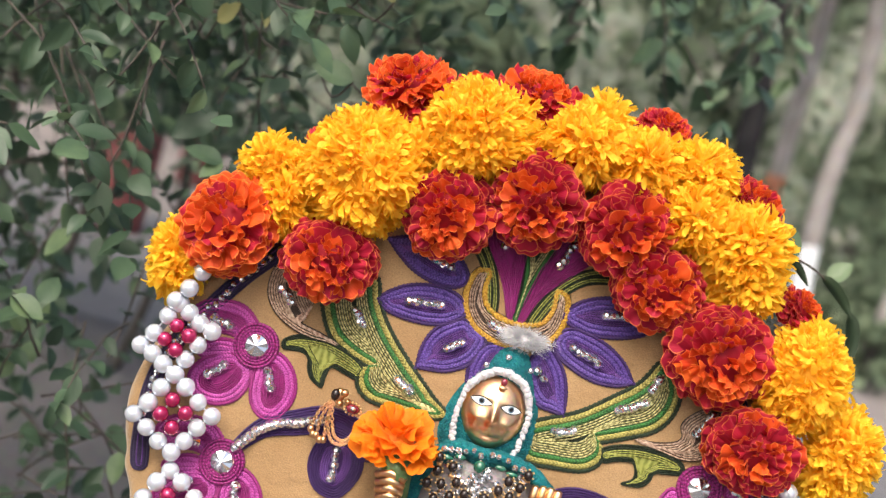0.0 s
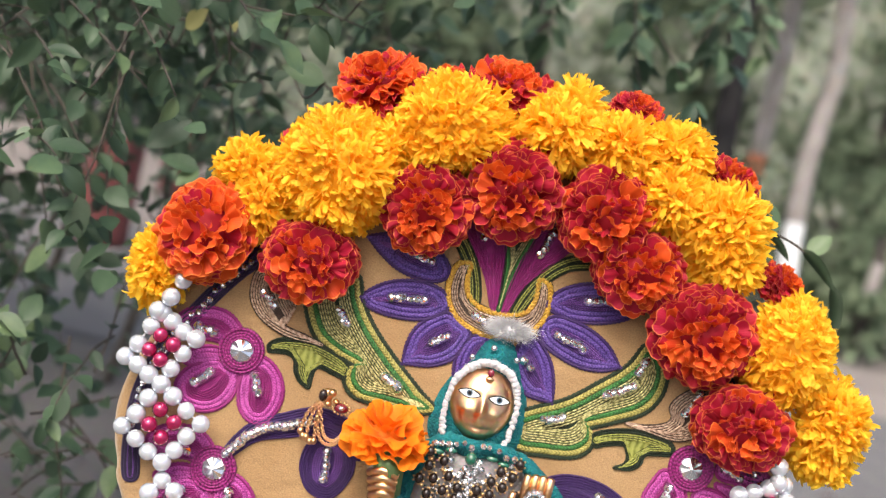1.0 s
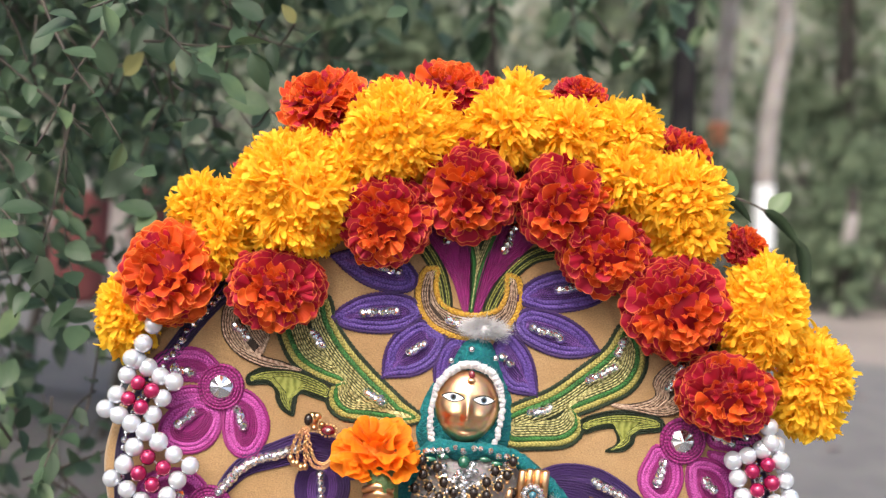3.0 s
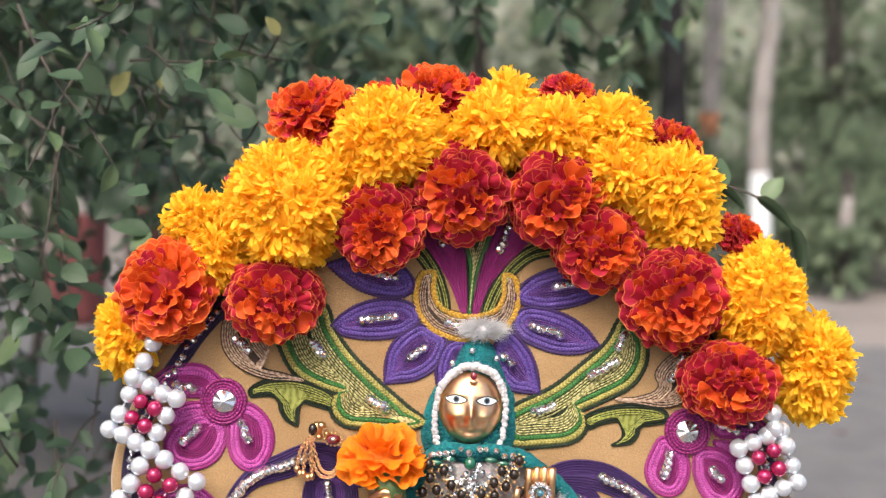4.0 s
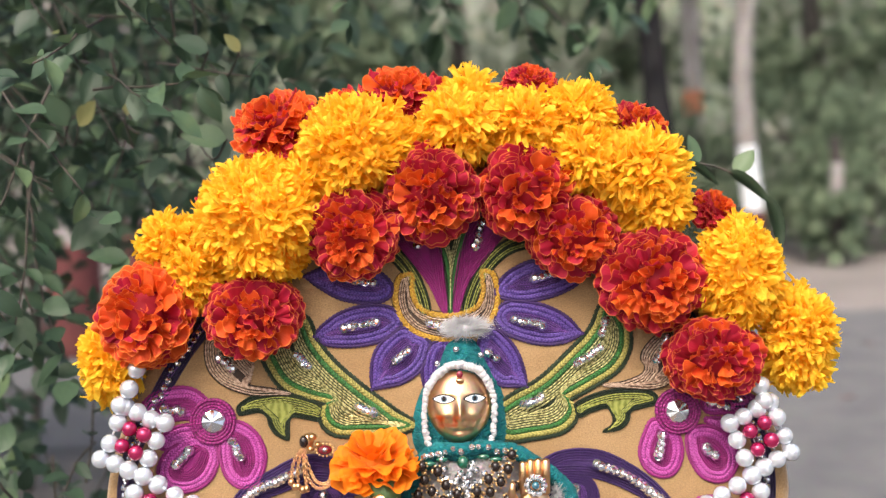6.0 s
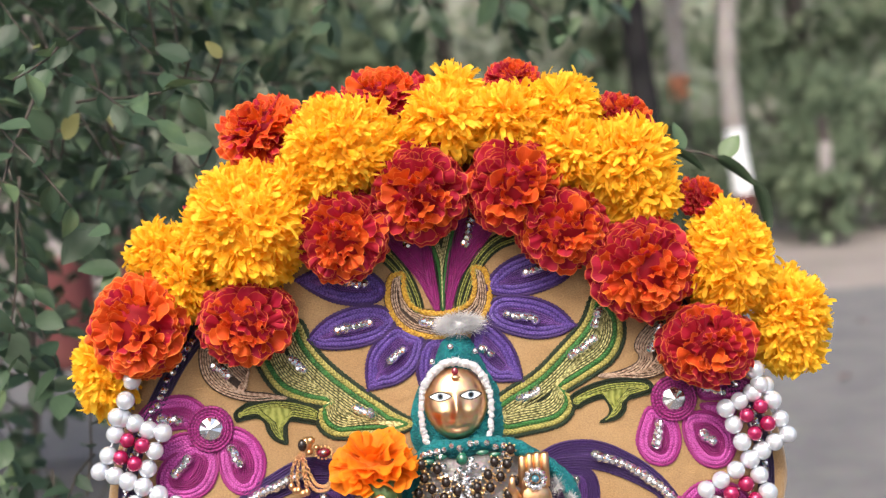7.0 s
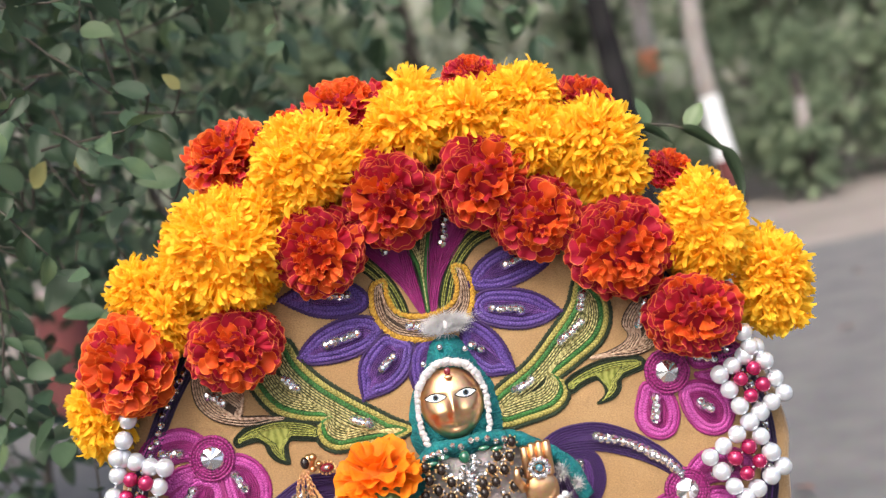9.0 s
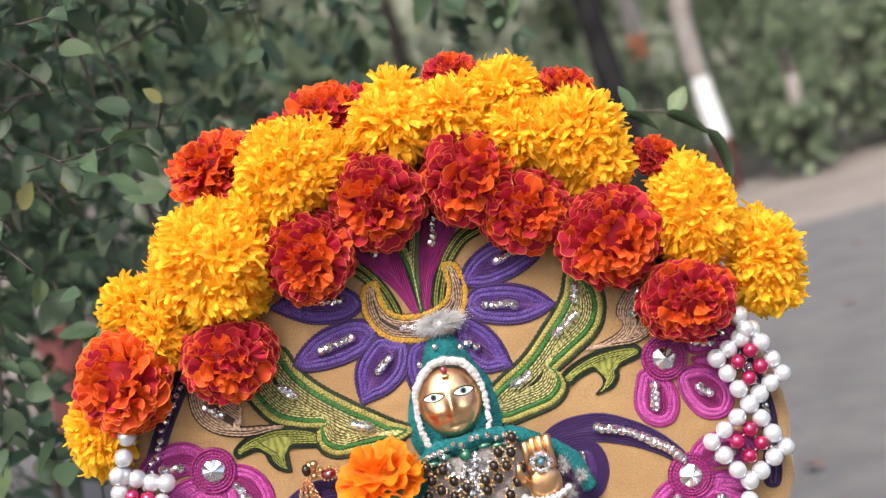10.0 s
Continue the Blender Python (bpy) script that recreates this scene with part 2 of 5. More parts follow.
def rivoli(r, h, sides=14):
    """A pointed round stone with long facets that meet in the middle."""
    v = [(0, 0, h)]
    for rr, z in ((0.9, 0.32), (1.0, 0.2), (1.0, 0.0)):
        v += [(r * rr * math.cos(2 * math.pi * j / sides), r * rr * math.sin(2 * math.pi * j / sides), h * z * (1.55 if j % 2 and rr < 1 else 1)) for j in range(sides)]
    f = [(0, 1 + j, 1 + (j + 1) % sides) for j in range(sides)]
    for k in range(2):
        for j in range(sides):
            a, b = 1 + k * sides + j, 1 + k * sides + (j + 1) % sides
            f.append((a, a + sides, b + sides, b))
    return mesh_of("rivoli", v, f, smooth=False)


STONE, BIG_STONE = cut_stone(8.6 * STITCH, 0.0042), rivoli(21 * STITCH, 0.0052)


# ---- the embroidered backrest ----
def nearest(p, line):
    best, far = None, 1e9
    for a, b in zip(line, line[1:]):
        d = b - a
        t = max(0.0, min(1.0, (p - a).dot(d) / max(d.length_squared, 1e-12)))
        q = a + d * t
        if (p - q).length < far:
            best, far = q, (p - q).length
    return best


def cord(soup, path, width, height, base, slot, closed=True, seg=6, ply=0.0):
    """A half-round cord laid on the cloth; ply is how far its turns bulge."""
    if ply:
        fine = []
        for a, b in zip(path, path[1:] + path[:1]):
            steps = max(1, int((b - a).length / (width * 0.3)))
            fine += [a.lerp(b, j / steps) for j in range(steps)]
        path = fine
    n, run = len(path), random.uniform(0, 40)
    v, uv, f = [], [], []
    for i in range(n + 1 if closed else n):
        p = path[i % n]
        a, b = path[(i - 1) % n] if closed or i else path[0], path[(i + 1) % n] if closed or i < n - 1 else path[-1]
        t = (b - a)
        t = t.normalized() if t.length > 1e-9 else Vector((1, 0, 0))
        side = Vector((-t.y, t.x, 0))
        for j in range(seg + 1):
            x = j / seg * 2 - 1
            x *= 1 + ply * math.sin(run / width * 5.2 + 1.3 * x)
            v.append(p + side * (width * 0.5 * x) + Vector((0, 0, base + height * math.sqrt(max(0.0, 1 - x * x)))))
            uv.append((run / width, j / seg))
        run += (b - a).length * 0.5
    k = seg + 1
    for i in range(n if closed else n - 1):
        for j in range(seg):
            f.append((i * k + j, (i + 1) * k + j, (i + 1) * k + j + 1, i * k + j + 1))
    soup.add(v, f, slot, uv)


def flip(points, mid):
    return [(2 * mid - u, v) for u, v in points]


def ribbon(points, widths):
    """The outline of a band along points, with half-widths."""
    line = [Vector((u, v, 0)) for u, v in points]
    left, right = [], []
    for i, p in enumerate(line):
        t = (line[min(i + 1, len(line) - 1)] - line[max(i - 1, 0)]).normalized()
        side = Vector((-t.y, t.x, 0)) * widths[i]
        left.append((p + side)[:2])
        right.append((p - side)[:2])
    return left + right[::-1]


def swell(points, k):
    cu, cv = sum(p[0] for p in points) / len(points), sum(p[1] for p in points) / len(points)
    return [(cu + (u - cu) * k, cv + (v - cv) * k) for u, v in points]


def grow(points, d):
    """The outline moved outwards by d."""
    turn = sum(a[0] * b[1] - b[0] * a[1] for a, b in zip(points, points[1:] + points[:1]))
    out = []
    for i, (u, v) in enumerate(points):
        a, b = points[i - 1], points[(i + 1) % len(points)]
        t = Vector((b[0] - a[0], b[1] - a[1])).normalized() * (d if turn > 0 else -d)
        out.append((u + t.y, v - t.x))
    return out


def motif(name, outline, spine, bands, label="", parent=None):
    """A raised embroidered figure: cords laid inside its outline, ring by ring, towards its spine."""
    out = spline([at(u, v) for u, v in outline], 7, True)
    line = spline([at(u, v) for u, v in spine], 4) if len(spine) < 6 else [at(u, v) for u, v in spine]
    q = [nearest(p, line) for p in out]
    soup = Soup()
    n = len(out)
    soup.add([p + Vector((0, 0, 0.0005)) for p in out] + [x + Vector((0, 0, 0.0012)) for x in q],
             [(i, (i + 1) % n, n + (i + 1) % n, n + i) for i in range(n)], 0, [(0.3 * i, 0.5) for i in range(2 * n)])
    soup.add([p + Vector((0, 0, 0.0003)) for p in out], [tuple(range(n))], 1, [(p.x / STITCH * 0.25, p.y / STITCH * 0.25) for p in out])
    ob = child(name, soup.mesh(name), [T[bands[0][0]], T[bands[-1][0]]], parent, None, label)
    deep, k = 0.0, 0
    for which, width, count in bands:
        soup, laid = Soup(), 0
        for _ in range(count):
            mid = deep + width * 0.5
            path = [p + (x - p) * min(mid * STITCH / max((p - x).length, 1e-9), 0.96) for p, x in zip(out, q)]
            if sorted((a - b).length for a, b in zip(path, q))[int(n * 0.82)] > width * 0.35 * STITCH:
                cord(soup, path, width * STITCH * (0.74 if width < 5 else 1.06), (0.0012 if width < 8 else 0.0013), 0.0004 + 0.00005 * k, 0, ply=0.28 if which.endswith('cord') and k == 0 and count == 1 else 0.0)
                laid += 1
            deep, k = deep + width, k + 1
        if laid:
            sort = "edge_cord" if which.endswith("cord") else "wool_band" if which.endswith("wool") else "metal_thread"
            band = child(sort, soup.mesh(sort), T[which], ob, None, which.replace("_", " ") + " stitching")
            if laid > 1:
                tagged(band, kind="stuff")
    return ob


def stones(parent, u0, v0, u1, v1, n, size=1.0, jitter=2.0):
    for i in range(n):
        t = i / max(n - 1, 1)
        p = at(u0 + (u1 - u0) * t + random.uniform(-jitter, jitter), v0 + (v1 - v0) * t + random.uniform(-jitter, jitter), 0.0022)
        child("rhinestone", STONE, crystal, parent, Matrix.Translation(p) @ pose(0, 0, 0, random.uniform(-14, 14), random.uniform(-14, 14), random.uniform(0, 90)) @ Matrix.Scale(size * random.uniform(0.9, 1.1), 4))


cushion = thing("backrest", BOARD, "padded backrest in tan cloth with raised floral embroidery", "backrest")
half = [(793, 235), (660, 258), (520, 325), (400, 435), (300, 575), (238, 700), (206, 790), (193, 850), (192, 895), (203, 945), (217, 982), (222, 1008), (246, 1053), (262, 1120), (285, 1240)]
# the other side hangs a little wider towards its foot
other = [(u + (0 if v < 780 else 8 if v < 980 else 18), v) for u, v in flip(half[1:], 793)]
rim = spline([at(u, v) for u, v in half + [(793, 1243)] + other[::-1]], 8, True)
mid_line = [at(793, 640), at(793, 900)]
qs = [nearest(p, mid_line) for p in rim]
s = Soup()
rings = [(0, -0.030), (-3, -0.024), (-3, -0.012), (0, -0.005), (7, -0.0012), (18, 0.0), (60, 0.0), (130, 0.0), (9999, 0.0)]
n = len(rim)
verts = []
for d, c in rings:
    for p, x in zip(rim, qs):
        w = p + (x - p) * min(d * STITCH / max((p - x).length, 1e-9), 0.995)
        verts.append(w + Vector((0, 0, c)))
s.add(verts, [(k * n + i, k * n + (i + 1) % n, (k + 1) * n + (i + 1) % n, (k + 1) * n + i) for k in range(len(rings) - 1) for i in range(n)])
s.add(verts[:n], [tuple(range(n))[::-1]])
child("cloth_cover", s.mesh("cloth_cover"), cloth, cushion, None, "tan cloth cover")
PURPLE = [("purple_cord", 6, 1), ("purple_wool", 9, 2), ("violet_bullion", 3.6, 4)]
MAGENTA = [("magenta_cord", 6, 1), ("pink_wool", 8, 2), ("magenta_bullion", 4.2, 5)]
LEAF = [("green_cord", 7, 1), ("lime_wool", 10, 1), ("green_wool", 9, 1), ("gold_bullion", 4.4, 7)]
SPRIG = [("green_cord", 4.5, 2), ("lime_bullion", 3.8, 9)]
SCROLL = [("brown_cord", 1.5, 1), ("bronze_bullion", 4.6, 7)]
SWIRL = [("purple_cord", 4.5, 5), ("violet_bullion", 4, 4)]
for tip, outline, spine, gems in (
    (0, [(546, 483), (575, 508), (610, 528), (650, 537), (685, 535), (706, 520), (704, 498), (680, 476), (640, 462), (590, 464)], [(600, 493), (680, 510)], (628, 491, 668, 500, 5)),
    (0, [(560, 592), (575, 572), (600, 553), (632, 540), (668, 535), (702, 541), (720, 557), (722, 573), (708, 591), (685, 604), (650, 612), (610, 613), (578, 607)], [(605, 585), (690, 572)], (617, 577, 673, 570, 6)),
    (0, [(663, 689), (660, 655), (668, 621), (688, 595), (718, 577), (750, 588), (772, 606), (766, 634), (748, 662), (712, 682)], [(690, 655), (735, 612)], (705, 636, 730, 620, 4)),
    (0, [(800, 722), (762, 700), (750, 655), (765, 612), (800, 598), (838, 610), (852, 655), (838, 700)], [(800, 690), (800, 620)], None),
    (0, [(940, 690), (936, 655), (923, 621), (903, 596), (880, 580), (858, 592), (850, 625), (858, 660), (885, 686), (914, 691)], [(912, 660), (874, 612)], (873, 626, 884, 640, 2)),
    (0, [(1042, 598), (1019, 569), (986, 548), (950, 537), (912, 534), (888, 547), (881, 570), (896, 593), (930, 609), (970, 618), (1012, 614)], [(1000, 592), (908, 568)], (920, 570, 970, 581, 6)),
    (6, [(886, 527), (893, 500), (915, 480), (950, 464), (995, 457), (1040, 475), (1057, 492), (1025, 518), (980, 535), (930, 541)], [(920, 510), (1010, 490)], (958, 499, 992, 489, 4)),
):
    outline = outline[:tip + 1] + outline[tip:]
    mo = motif("embroidered_petal", outline, spine, PURPLE, "violet wool petal with dark purple edge", cushion)
    if gems:
        stones(mo, *gems)
mo = motif("embroidered_crescent", [(708, 494), (702, 528), (711, 563), (734, 590), (768, 605), (800, 610), (838, 604), (870, 587), (892, 557), (898, 525), (892, 492), (880, 478), (858, 480), (858, 515), (850, 538), (830, 549), (800, 553), (770, 548), (752, 534), (746, 512), (745, 482), (722, 480)],
           [(728, 494), (732, 545), (760, 573), (800, 582), (840, 573), (869, 548), (876, 492)], [("brown_cord", 1.5, 1), ("yellow_wool", 11, 1), ("bronze_bullion", 4.2, 4)], "golden yellow wool crescent", cushion)
stones(mo, 768, 574, 800, 583, 4)
FAN = [("magenta_cord", 4, 2), ("magenta_bullion", 4, 4)]
mo = motif("embroidered_frond", [(690, 395), (720, 440), (765, 500), (790, 553), (801, 553), (797, 490), (785, 400), (740, 380)], [(735, 400), (775, 480), (795, 545)], FAN, "magenta fan frond", cushion)
stones(mo, 738, 418, 748, 432, 2)
mo = motif("embroidered_frond", [(925, 385), (890, 440), (842, 500), (822, 553), (811, 553), (815, 490), (838, 400), (880, 375)], [(880, 400), (838, 480), (816, 545)], FAN, "magenta fan frond", cushion)
stones(mo, 854, 438, 868, 396, 5)
motif("embroidered_frond", [(780, 395), (840, 395), (825, 470), (809, 553), (803, 553), (795, 470)], [(810, 410), (806, 540)], [("green_cord", 4, 1), ("green_wool", 7, 1), ("gold_bullion", 3.6, 3)], "green fan frond", cushion)
STALK = [("green_cord", 4.2, 1), ("lime_bullion", 3.8, 3)]
for pts in ([(684, 430), (718, 458), (746, 500), (762, 552)], [(965, 424), (905, 444), (862, 490), (836, 552)]):
    motif("embroidered_stalk", ribbon(pts, [14, 14, 13, 11]), pts, STALK, "dark green stalk with lime metal thread", cushion)
leaf = [(548, 556), (570, 600), (602, 640), (650, 683), (700, 722), (742, 752), (742, 752), (700, 768), (640, 768), (598, 765), (576, 748), (574, 727), (588, 712), (545, 700), (505, 680), (480, 645), (470, 610), (490, 575)]
leaf_r = [(1078, 545), (1052, 592), (1012, 632), (962, 676), (905, 708), (868, 735), (895, 782), (950, 780), (1000, 770), (1022, 750), (1018, 730), (1008, 718), (1050, 695), (1100, 665), (1122, 630), (1124, 595), (1112, 560)]
mo = motif("embroidered_leaf", grow(leaf, 5), [(522, 590), (540, 635), (590, 690), (630, 730), (690, 748)], LEAF, "green leaf with metal-thread veins", cushion)
stones(mo, 530, 622, 552, 645, 5)
stones(mo, 638, 716, 668, 730, 7)
mo = motif("embroidered_leaf", grow(leaf_r, 5), [(1090, 585), (1070, 630), (1010, 690), (960, 728), (905, 745)], LEAF, "green leaf with metal-thread veins", cushion)
stones(mo, 1028, 652, 1070, 624, 8)
stones(mo, 932, 722, 965, 708, 7)
stones(mo, 1076, 598, 1084, 575, 4)
for outline, spine in (
    ([(424, 712), (440, 698), (462, 690), (503, 686), (545, 694), (572, 706), (585, 722), (575, 742), (548, 738), (522, 734), (518, 752), (516, 773), (494, 765), (481, 749), (476, 731), (464, 724), (445, 726), (428, 727)],
     [(440, 712), (500, 703), (565, 722), (500, 706), (498, 735), (508, 762)]),
    ([(1017, 740), (1021, 722), (1045, 708), (1080, 698), (1120, 695), (1155, 699), (1171, 712), (1167, 727), (1140, 734), (1123, 739), (1119, 755), (1102, 770), (1070, 773), (1087, 758), (1087, 742), (1078, 732), (1050, 739), (1032, 747)],
     [(1036, 728), (1105, 714), (1155, 714), (1105, 716), (1103, 745), (1086, 766)]),
):
    motif("embroidered_sprig", outline, spine, SPRIG, "green leaf sprig with a hooked lobe", cushion)
for pts, sp, g in (
    ([(374, 588), (368, 615), (374, 645), (395, 670), (425, 686), (465, 695), (524, 692), (490, 680), (450, 673), (438, 662), (452, 648), (456, 630), (438, 608), (405, 586)], [(398, 612), (410, 645), (430, 672), (500, 688)], (396, 625, 420, 645)),
    ([(1070, 690), (1110, 683), (1140, 672), (1148, 660), (1141, 642), (1152, 620), (1180, 598), (1215, 600), (1222, 650), (1200, 685), (1165, 701), (1115, 698)], [(1105, 691), (1160, 686), (1176, 655), (1195, 620)], (1172, 648, 1192, 606)),
):
    mo = motif("embroidered_scroll", pts, sp, SCROLL, "bronze metal-thread scroll", cushion)
    stones(mo, *g, 5)
edge = [(385, 545), (330, 620), (282, 700), (245, 775), (228, 850), (232, 925), (250, 1000)]
for pts in (edge, flip(edge, 794)):
    mo = motif("embroidered_border", ribbon(pts, [15] * len(pts)), pts, [("navy_cord", 5, 2), ("violet_bullion", 4, 1)], "dark purple border band", cushion)
    fine = spline([Vector((u, v, 0)) for u, v in pts], 6)
    for p in fine[:32]:
        stones(mo, p.x, p.y, p.x, p.y, 1, 0.75, 3)
petals = (([(258, 708), (285, 682), (338, 676), (374, 703), (368, 735), (330, 732), (290, 737), (264, 728)], [(298, 712), (352, 716)], (300, 715, 328, 717, 4)),
          ([(285, 768), (318, 743), (352, 742), (362, 760), (332, 775), (298, 784)], [(310, 764), (345, 755)], None),
          ([(302, 850), (286, 820), (302, 786), (340, 764), (378, 770), (390, 800), (376, 838), (340, 857)], [(328, 818), (362, 782)], (318, 810, 338, 788, 4)),
          ([(402, 748), (394, 790), (404, 832), (430, 852), (460, 842), (474, 800), (460, 762), (430, 740)], [(424, 770), (432, 820)], (417, 772, 428, 802, 4)))
petals_r = (([(1246, 722), (1270, 704), (1318, 702), (1348, 722), (1335, 744), (1292, 748), (1256, 745)], [(1265, 725), (1325, 724)], (1266, 726, 1292, 734, 3)),
            ([(1252, 752), (1290, 752), (1316, 768), (1300, 784), (1262, 768)], [(1268, 760), (1300, 770)], None),
            ([(1216, 790), (1222, 825), (1240, 855), (1266, 868), (1292, 864), (1310, 840), (1310, 810), (1292, 780), (1258, 764), (1226, 768)], [(1250, 800), (1276, 828)], (1253, 806, 1267, 820, 3)),
            ([(1160, 750), (1141, 778), (1132, 810), (1141, 838), (1160, 854), (1183, 857), (1202, 846), (1214, 818), (1211, 788), (1200, 768)], [(1178, 785), (1170, 825)], (1176, 784, 1170, 818, 4)))
for cu, cv, turn in ((383, 736, 1), (1205, 739, -1), (388, 949, 1), (1199, 952, -1)):
    for outline, spine, g in (petals_r if cv == 739 else petals):
        move = lambda pts: [(u, v) if cv == 739 else (cu + turn * (u - 383), cv + v - 736) for u, v in pts]
        mo = motif("embroidered_petal", swell(move(outline), 1.0 if cv == 739 else 1.08), move(spine), MAGENTA, "pink wool petal with magenta edge", cushion)
        if g:
            (a, b), (c, d) = move([(g[0], g[1]), (g[2], g[3])])
            stones(mo, a, b, c, d, g[4], 1.1)
    s = Soup()
    for k, r in enumerate((38, 32, 27, 22)):
        cord(s, [at(cu + r * math.cos(a), cv + r * math.sin(a)) for a in [j * math.pi / 24 for j in range(48)]], 6.2 * STITCH, 0.0014, 0.0020 + 0.0002 * k, 0)
    s.add([at(cu, cv, 0.0022)] + [at(cu + 41 * math.cos(j * math.pi / 12), cv + 41 * math.sin(j * math.pi / 12), 0.0016) for j in range(24)], [(0, 1 + (j + 1) % 24, 1 + j) for j in range(24)])
    disc = child("embroidered_disc", s.mesh("embroidered_disc"), T["magenta_bullion"], cushion, None, "coiled magenta cord disc")
    child("crystal_button", BIG_STONE, crystal, disc, Matrix.Translation(at(cu, cv, 0.0030)) @ pose(0, 0, 0, 0, 0, random.uniform(0, 90)), "round faceted crystal button")
swirl = [(403, 918), (438, 872), (490, 845), (545, 824), (600, 832), (640, 862)]
drop = [(538, 862), (570, 842), (615, 850), (630, 895), (605, 948), (560, 948), (533, 908)]
for side in (0, 1):
    pts, dr, sp = (swirl, drop, [(575, 870), (580, 920)]) if not side else ([(1195, 922), (1160, 885), (1112, 852), (1058, 829), (1000, 826), (955, 840)], flip(drop, 797), flip([(575, 870), (580, 920)], 797))
    mo = motif("embroidered_swirl", ribbon(pts, [10, 18, 23, 26, 24, 14]), pts, SWIRL, "dark purple corded swirl", cushion)
    fine = spline([Vector((u, v, 0)) for u, v in pts[:4]], 5)
    for p in fine:
        stones(mo, p.x, p.y, p.x, p.y, 1, 1.1, 1)
    mo = motif("embroidered_drop", dr, sp, SWIRL, "dark purple corded drop", cushion)
    stones(mo, sp[0][0], sp[0][1], sp[1][0], sp[1][1], 5)


# ---- marigolds ----
def petal_material(name, heart, body, edge, vary, rim=0.9, thin=0.38):
    """Petal colours along (v) and across (u) it, from the claw to a bright rim."""
    m, n, l, p = mat(name)
    uv, sep, info, ns = n.new("ShaderNodeUVMap"), n.new("ShaderNodeSeparateXYZ"), n.new("ShaderNodeObjectInfo"), n.new("ShaderNodeTexNoise")
    geo = n.new("ShaderNodeNewGeometry")
    tc = n.new("ShaderNodeTexCoord")
    l.new(uv.outputs[0], sep.inputs[0])
    l.new(tc.outputs["Object"], ns.inputs["Vector"])
    ns.inputs["Scale"].default_value, ns.inputs["Detail"].default_value = 130, 4
    ab = n.new("ShaderNodeMath")
    ab.operation = "MULTIPLY_ADD"
    ab.inputs[1].default_value, ab.inputs[2].default_value = 2.0, -1.0
    l.new(sep.outputs[0], ab.inputs[0])
    ab2 = n.new("ShaderNodeMath")
    ab2.operation = "ABSOLUTE"
    l.new(ab.outputs[0], ab2.inputs[0])
    mx = n.new("ShaderNodeMath")
    mx.operation = "MAXIMUM"
    l.new(ab2.outputs[0], mx.inputs[0])
    l.new(sep.outputs[1], mx.inputs[1])
    r = ramp(n, [(0.0, heart), (0.55, body), (rim, body), (min(rim + 0.05, 0.99), edge)])
    l.new(mx.outputs[0], r.inputs["Fac"])
    rnd = n.new("ShaderNodeMath")
    rnd.operation = "ADD"
    l.new(info.outputs["Random"], rnd.inputs[0])
    l.new(geo.outputs["Random Per Island"], rnd.inputs[1])
    fr = n.new("ShaderNodeMath")
    fr.operation = "FRACT"
    l.new(rnd.outputs[0], fr.inputs[0])
    mul = n.new("ShaderNodeMath")
    mul.operation = "MULTIPLY"
    l.new(fr.outputs[0], mul.inputs[0])
    l.new(ns.outputs["Fac"], mul.inputs[1])
    mix = n.new("ShaderNodeMixRGB")
    mix.inputs[2].default_value = (*vary, 1)
    l.new(mul.outputs[0], mix.inputs[0])
    l.new(r.outputs[0], mix.inputs[1])
    l.new(mix.outputs[0], p.inputs["Base Color"])
    p.inputs["Roughness"].default_value, p.inputs["Sheen Weight"].default_value = 0.6, 0.05
    p.inputs["Specular IOR Level"].default_value = 0.3
    tr, ms = n.new("ShaderNodeBsdfTranslucent"), n.new("ShaderNodeMixShader")
    l.new(mix.outputs[0], tr.inputs["Color"])
    ms.inputs[0].default_value = thin
    l.new(p.outputs[0], ms.inputs[1])
    l.new(tr.outputs[0], ms.inputs[2])
    l.new(ms.outputs[0], n["Material Output"].inputs["Surface"])
    bp, wv = n.new("ShaderNodeBump"), n.new("ShaderNodeTexWave")
    wv.inputs["Scale"].default_value, wv.inputs["Distortion"].default_value = 3.0, 2.0
    l.new(uv.outputs[0], wv.inputs["Vector"])
    bp.inputs["Strength"].default_value, bp.inputs["Distance"].default_value = 0.25, 0.0005
    l.new(wv.outputs["Fac"], bp.inputs["Height"])
    l.new(bp.outputs[0], p.inputs["Normal"])
    return m


crimson = petal_material("crimson_petal", (0.38, 0.010, 0.022), (0.47, 0.012, 0.050), (0.88, 0.24, 0.08), (0.56, 0.020, 0.028), 0.93, 0.45)
rust = petal_material("rust_petal", (0.66, 0.09, 0.006), (0.66, 0.055, 0.010), (0.92, 0.27, 0.05), (0.84, 0.17, 0.01), 0.93)
yellow = petal_material("yellow_petal", (0.98, 0.43, 0.006), (1.0, 0.59, 0.022), (1.0, 0.68, 0.045), (1.0, 0.72, 0.07), 0.8, 0.5)
orange = petal_material("orange_petal", (0.72, 0.11, 0.002), (0.88, 0.21, 0.003), (0.92, 0.27, 0.008), (0.92, 0.30, 0.01), 0.8)
green_calyx = noisy("calyx_green", (0.035, 0.075, 0.018), (0.08, 0.135, 0.04), 90, 0.6, 0.4, 400)


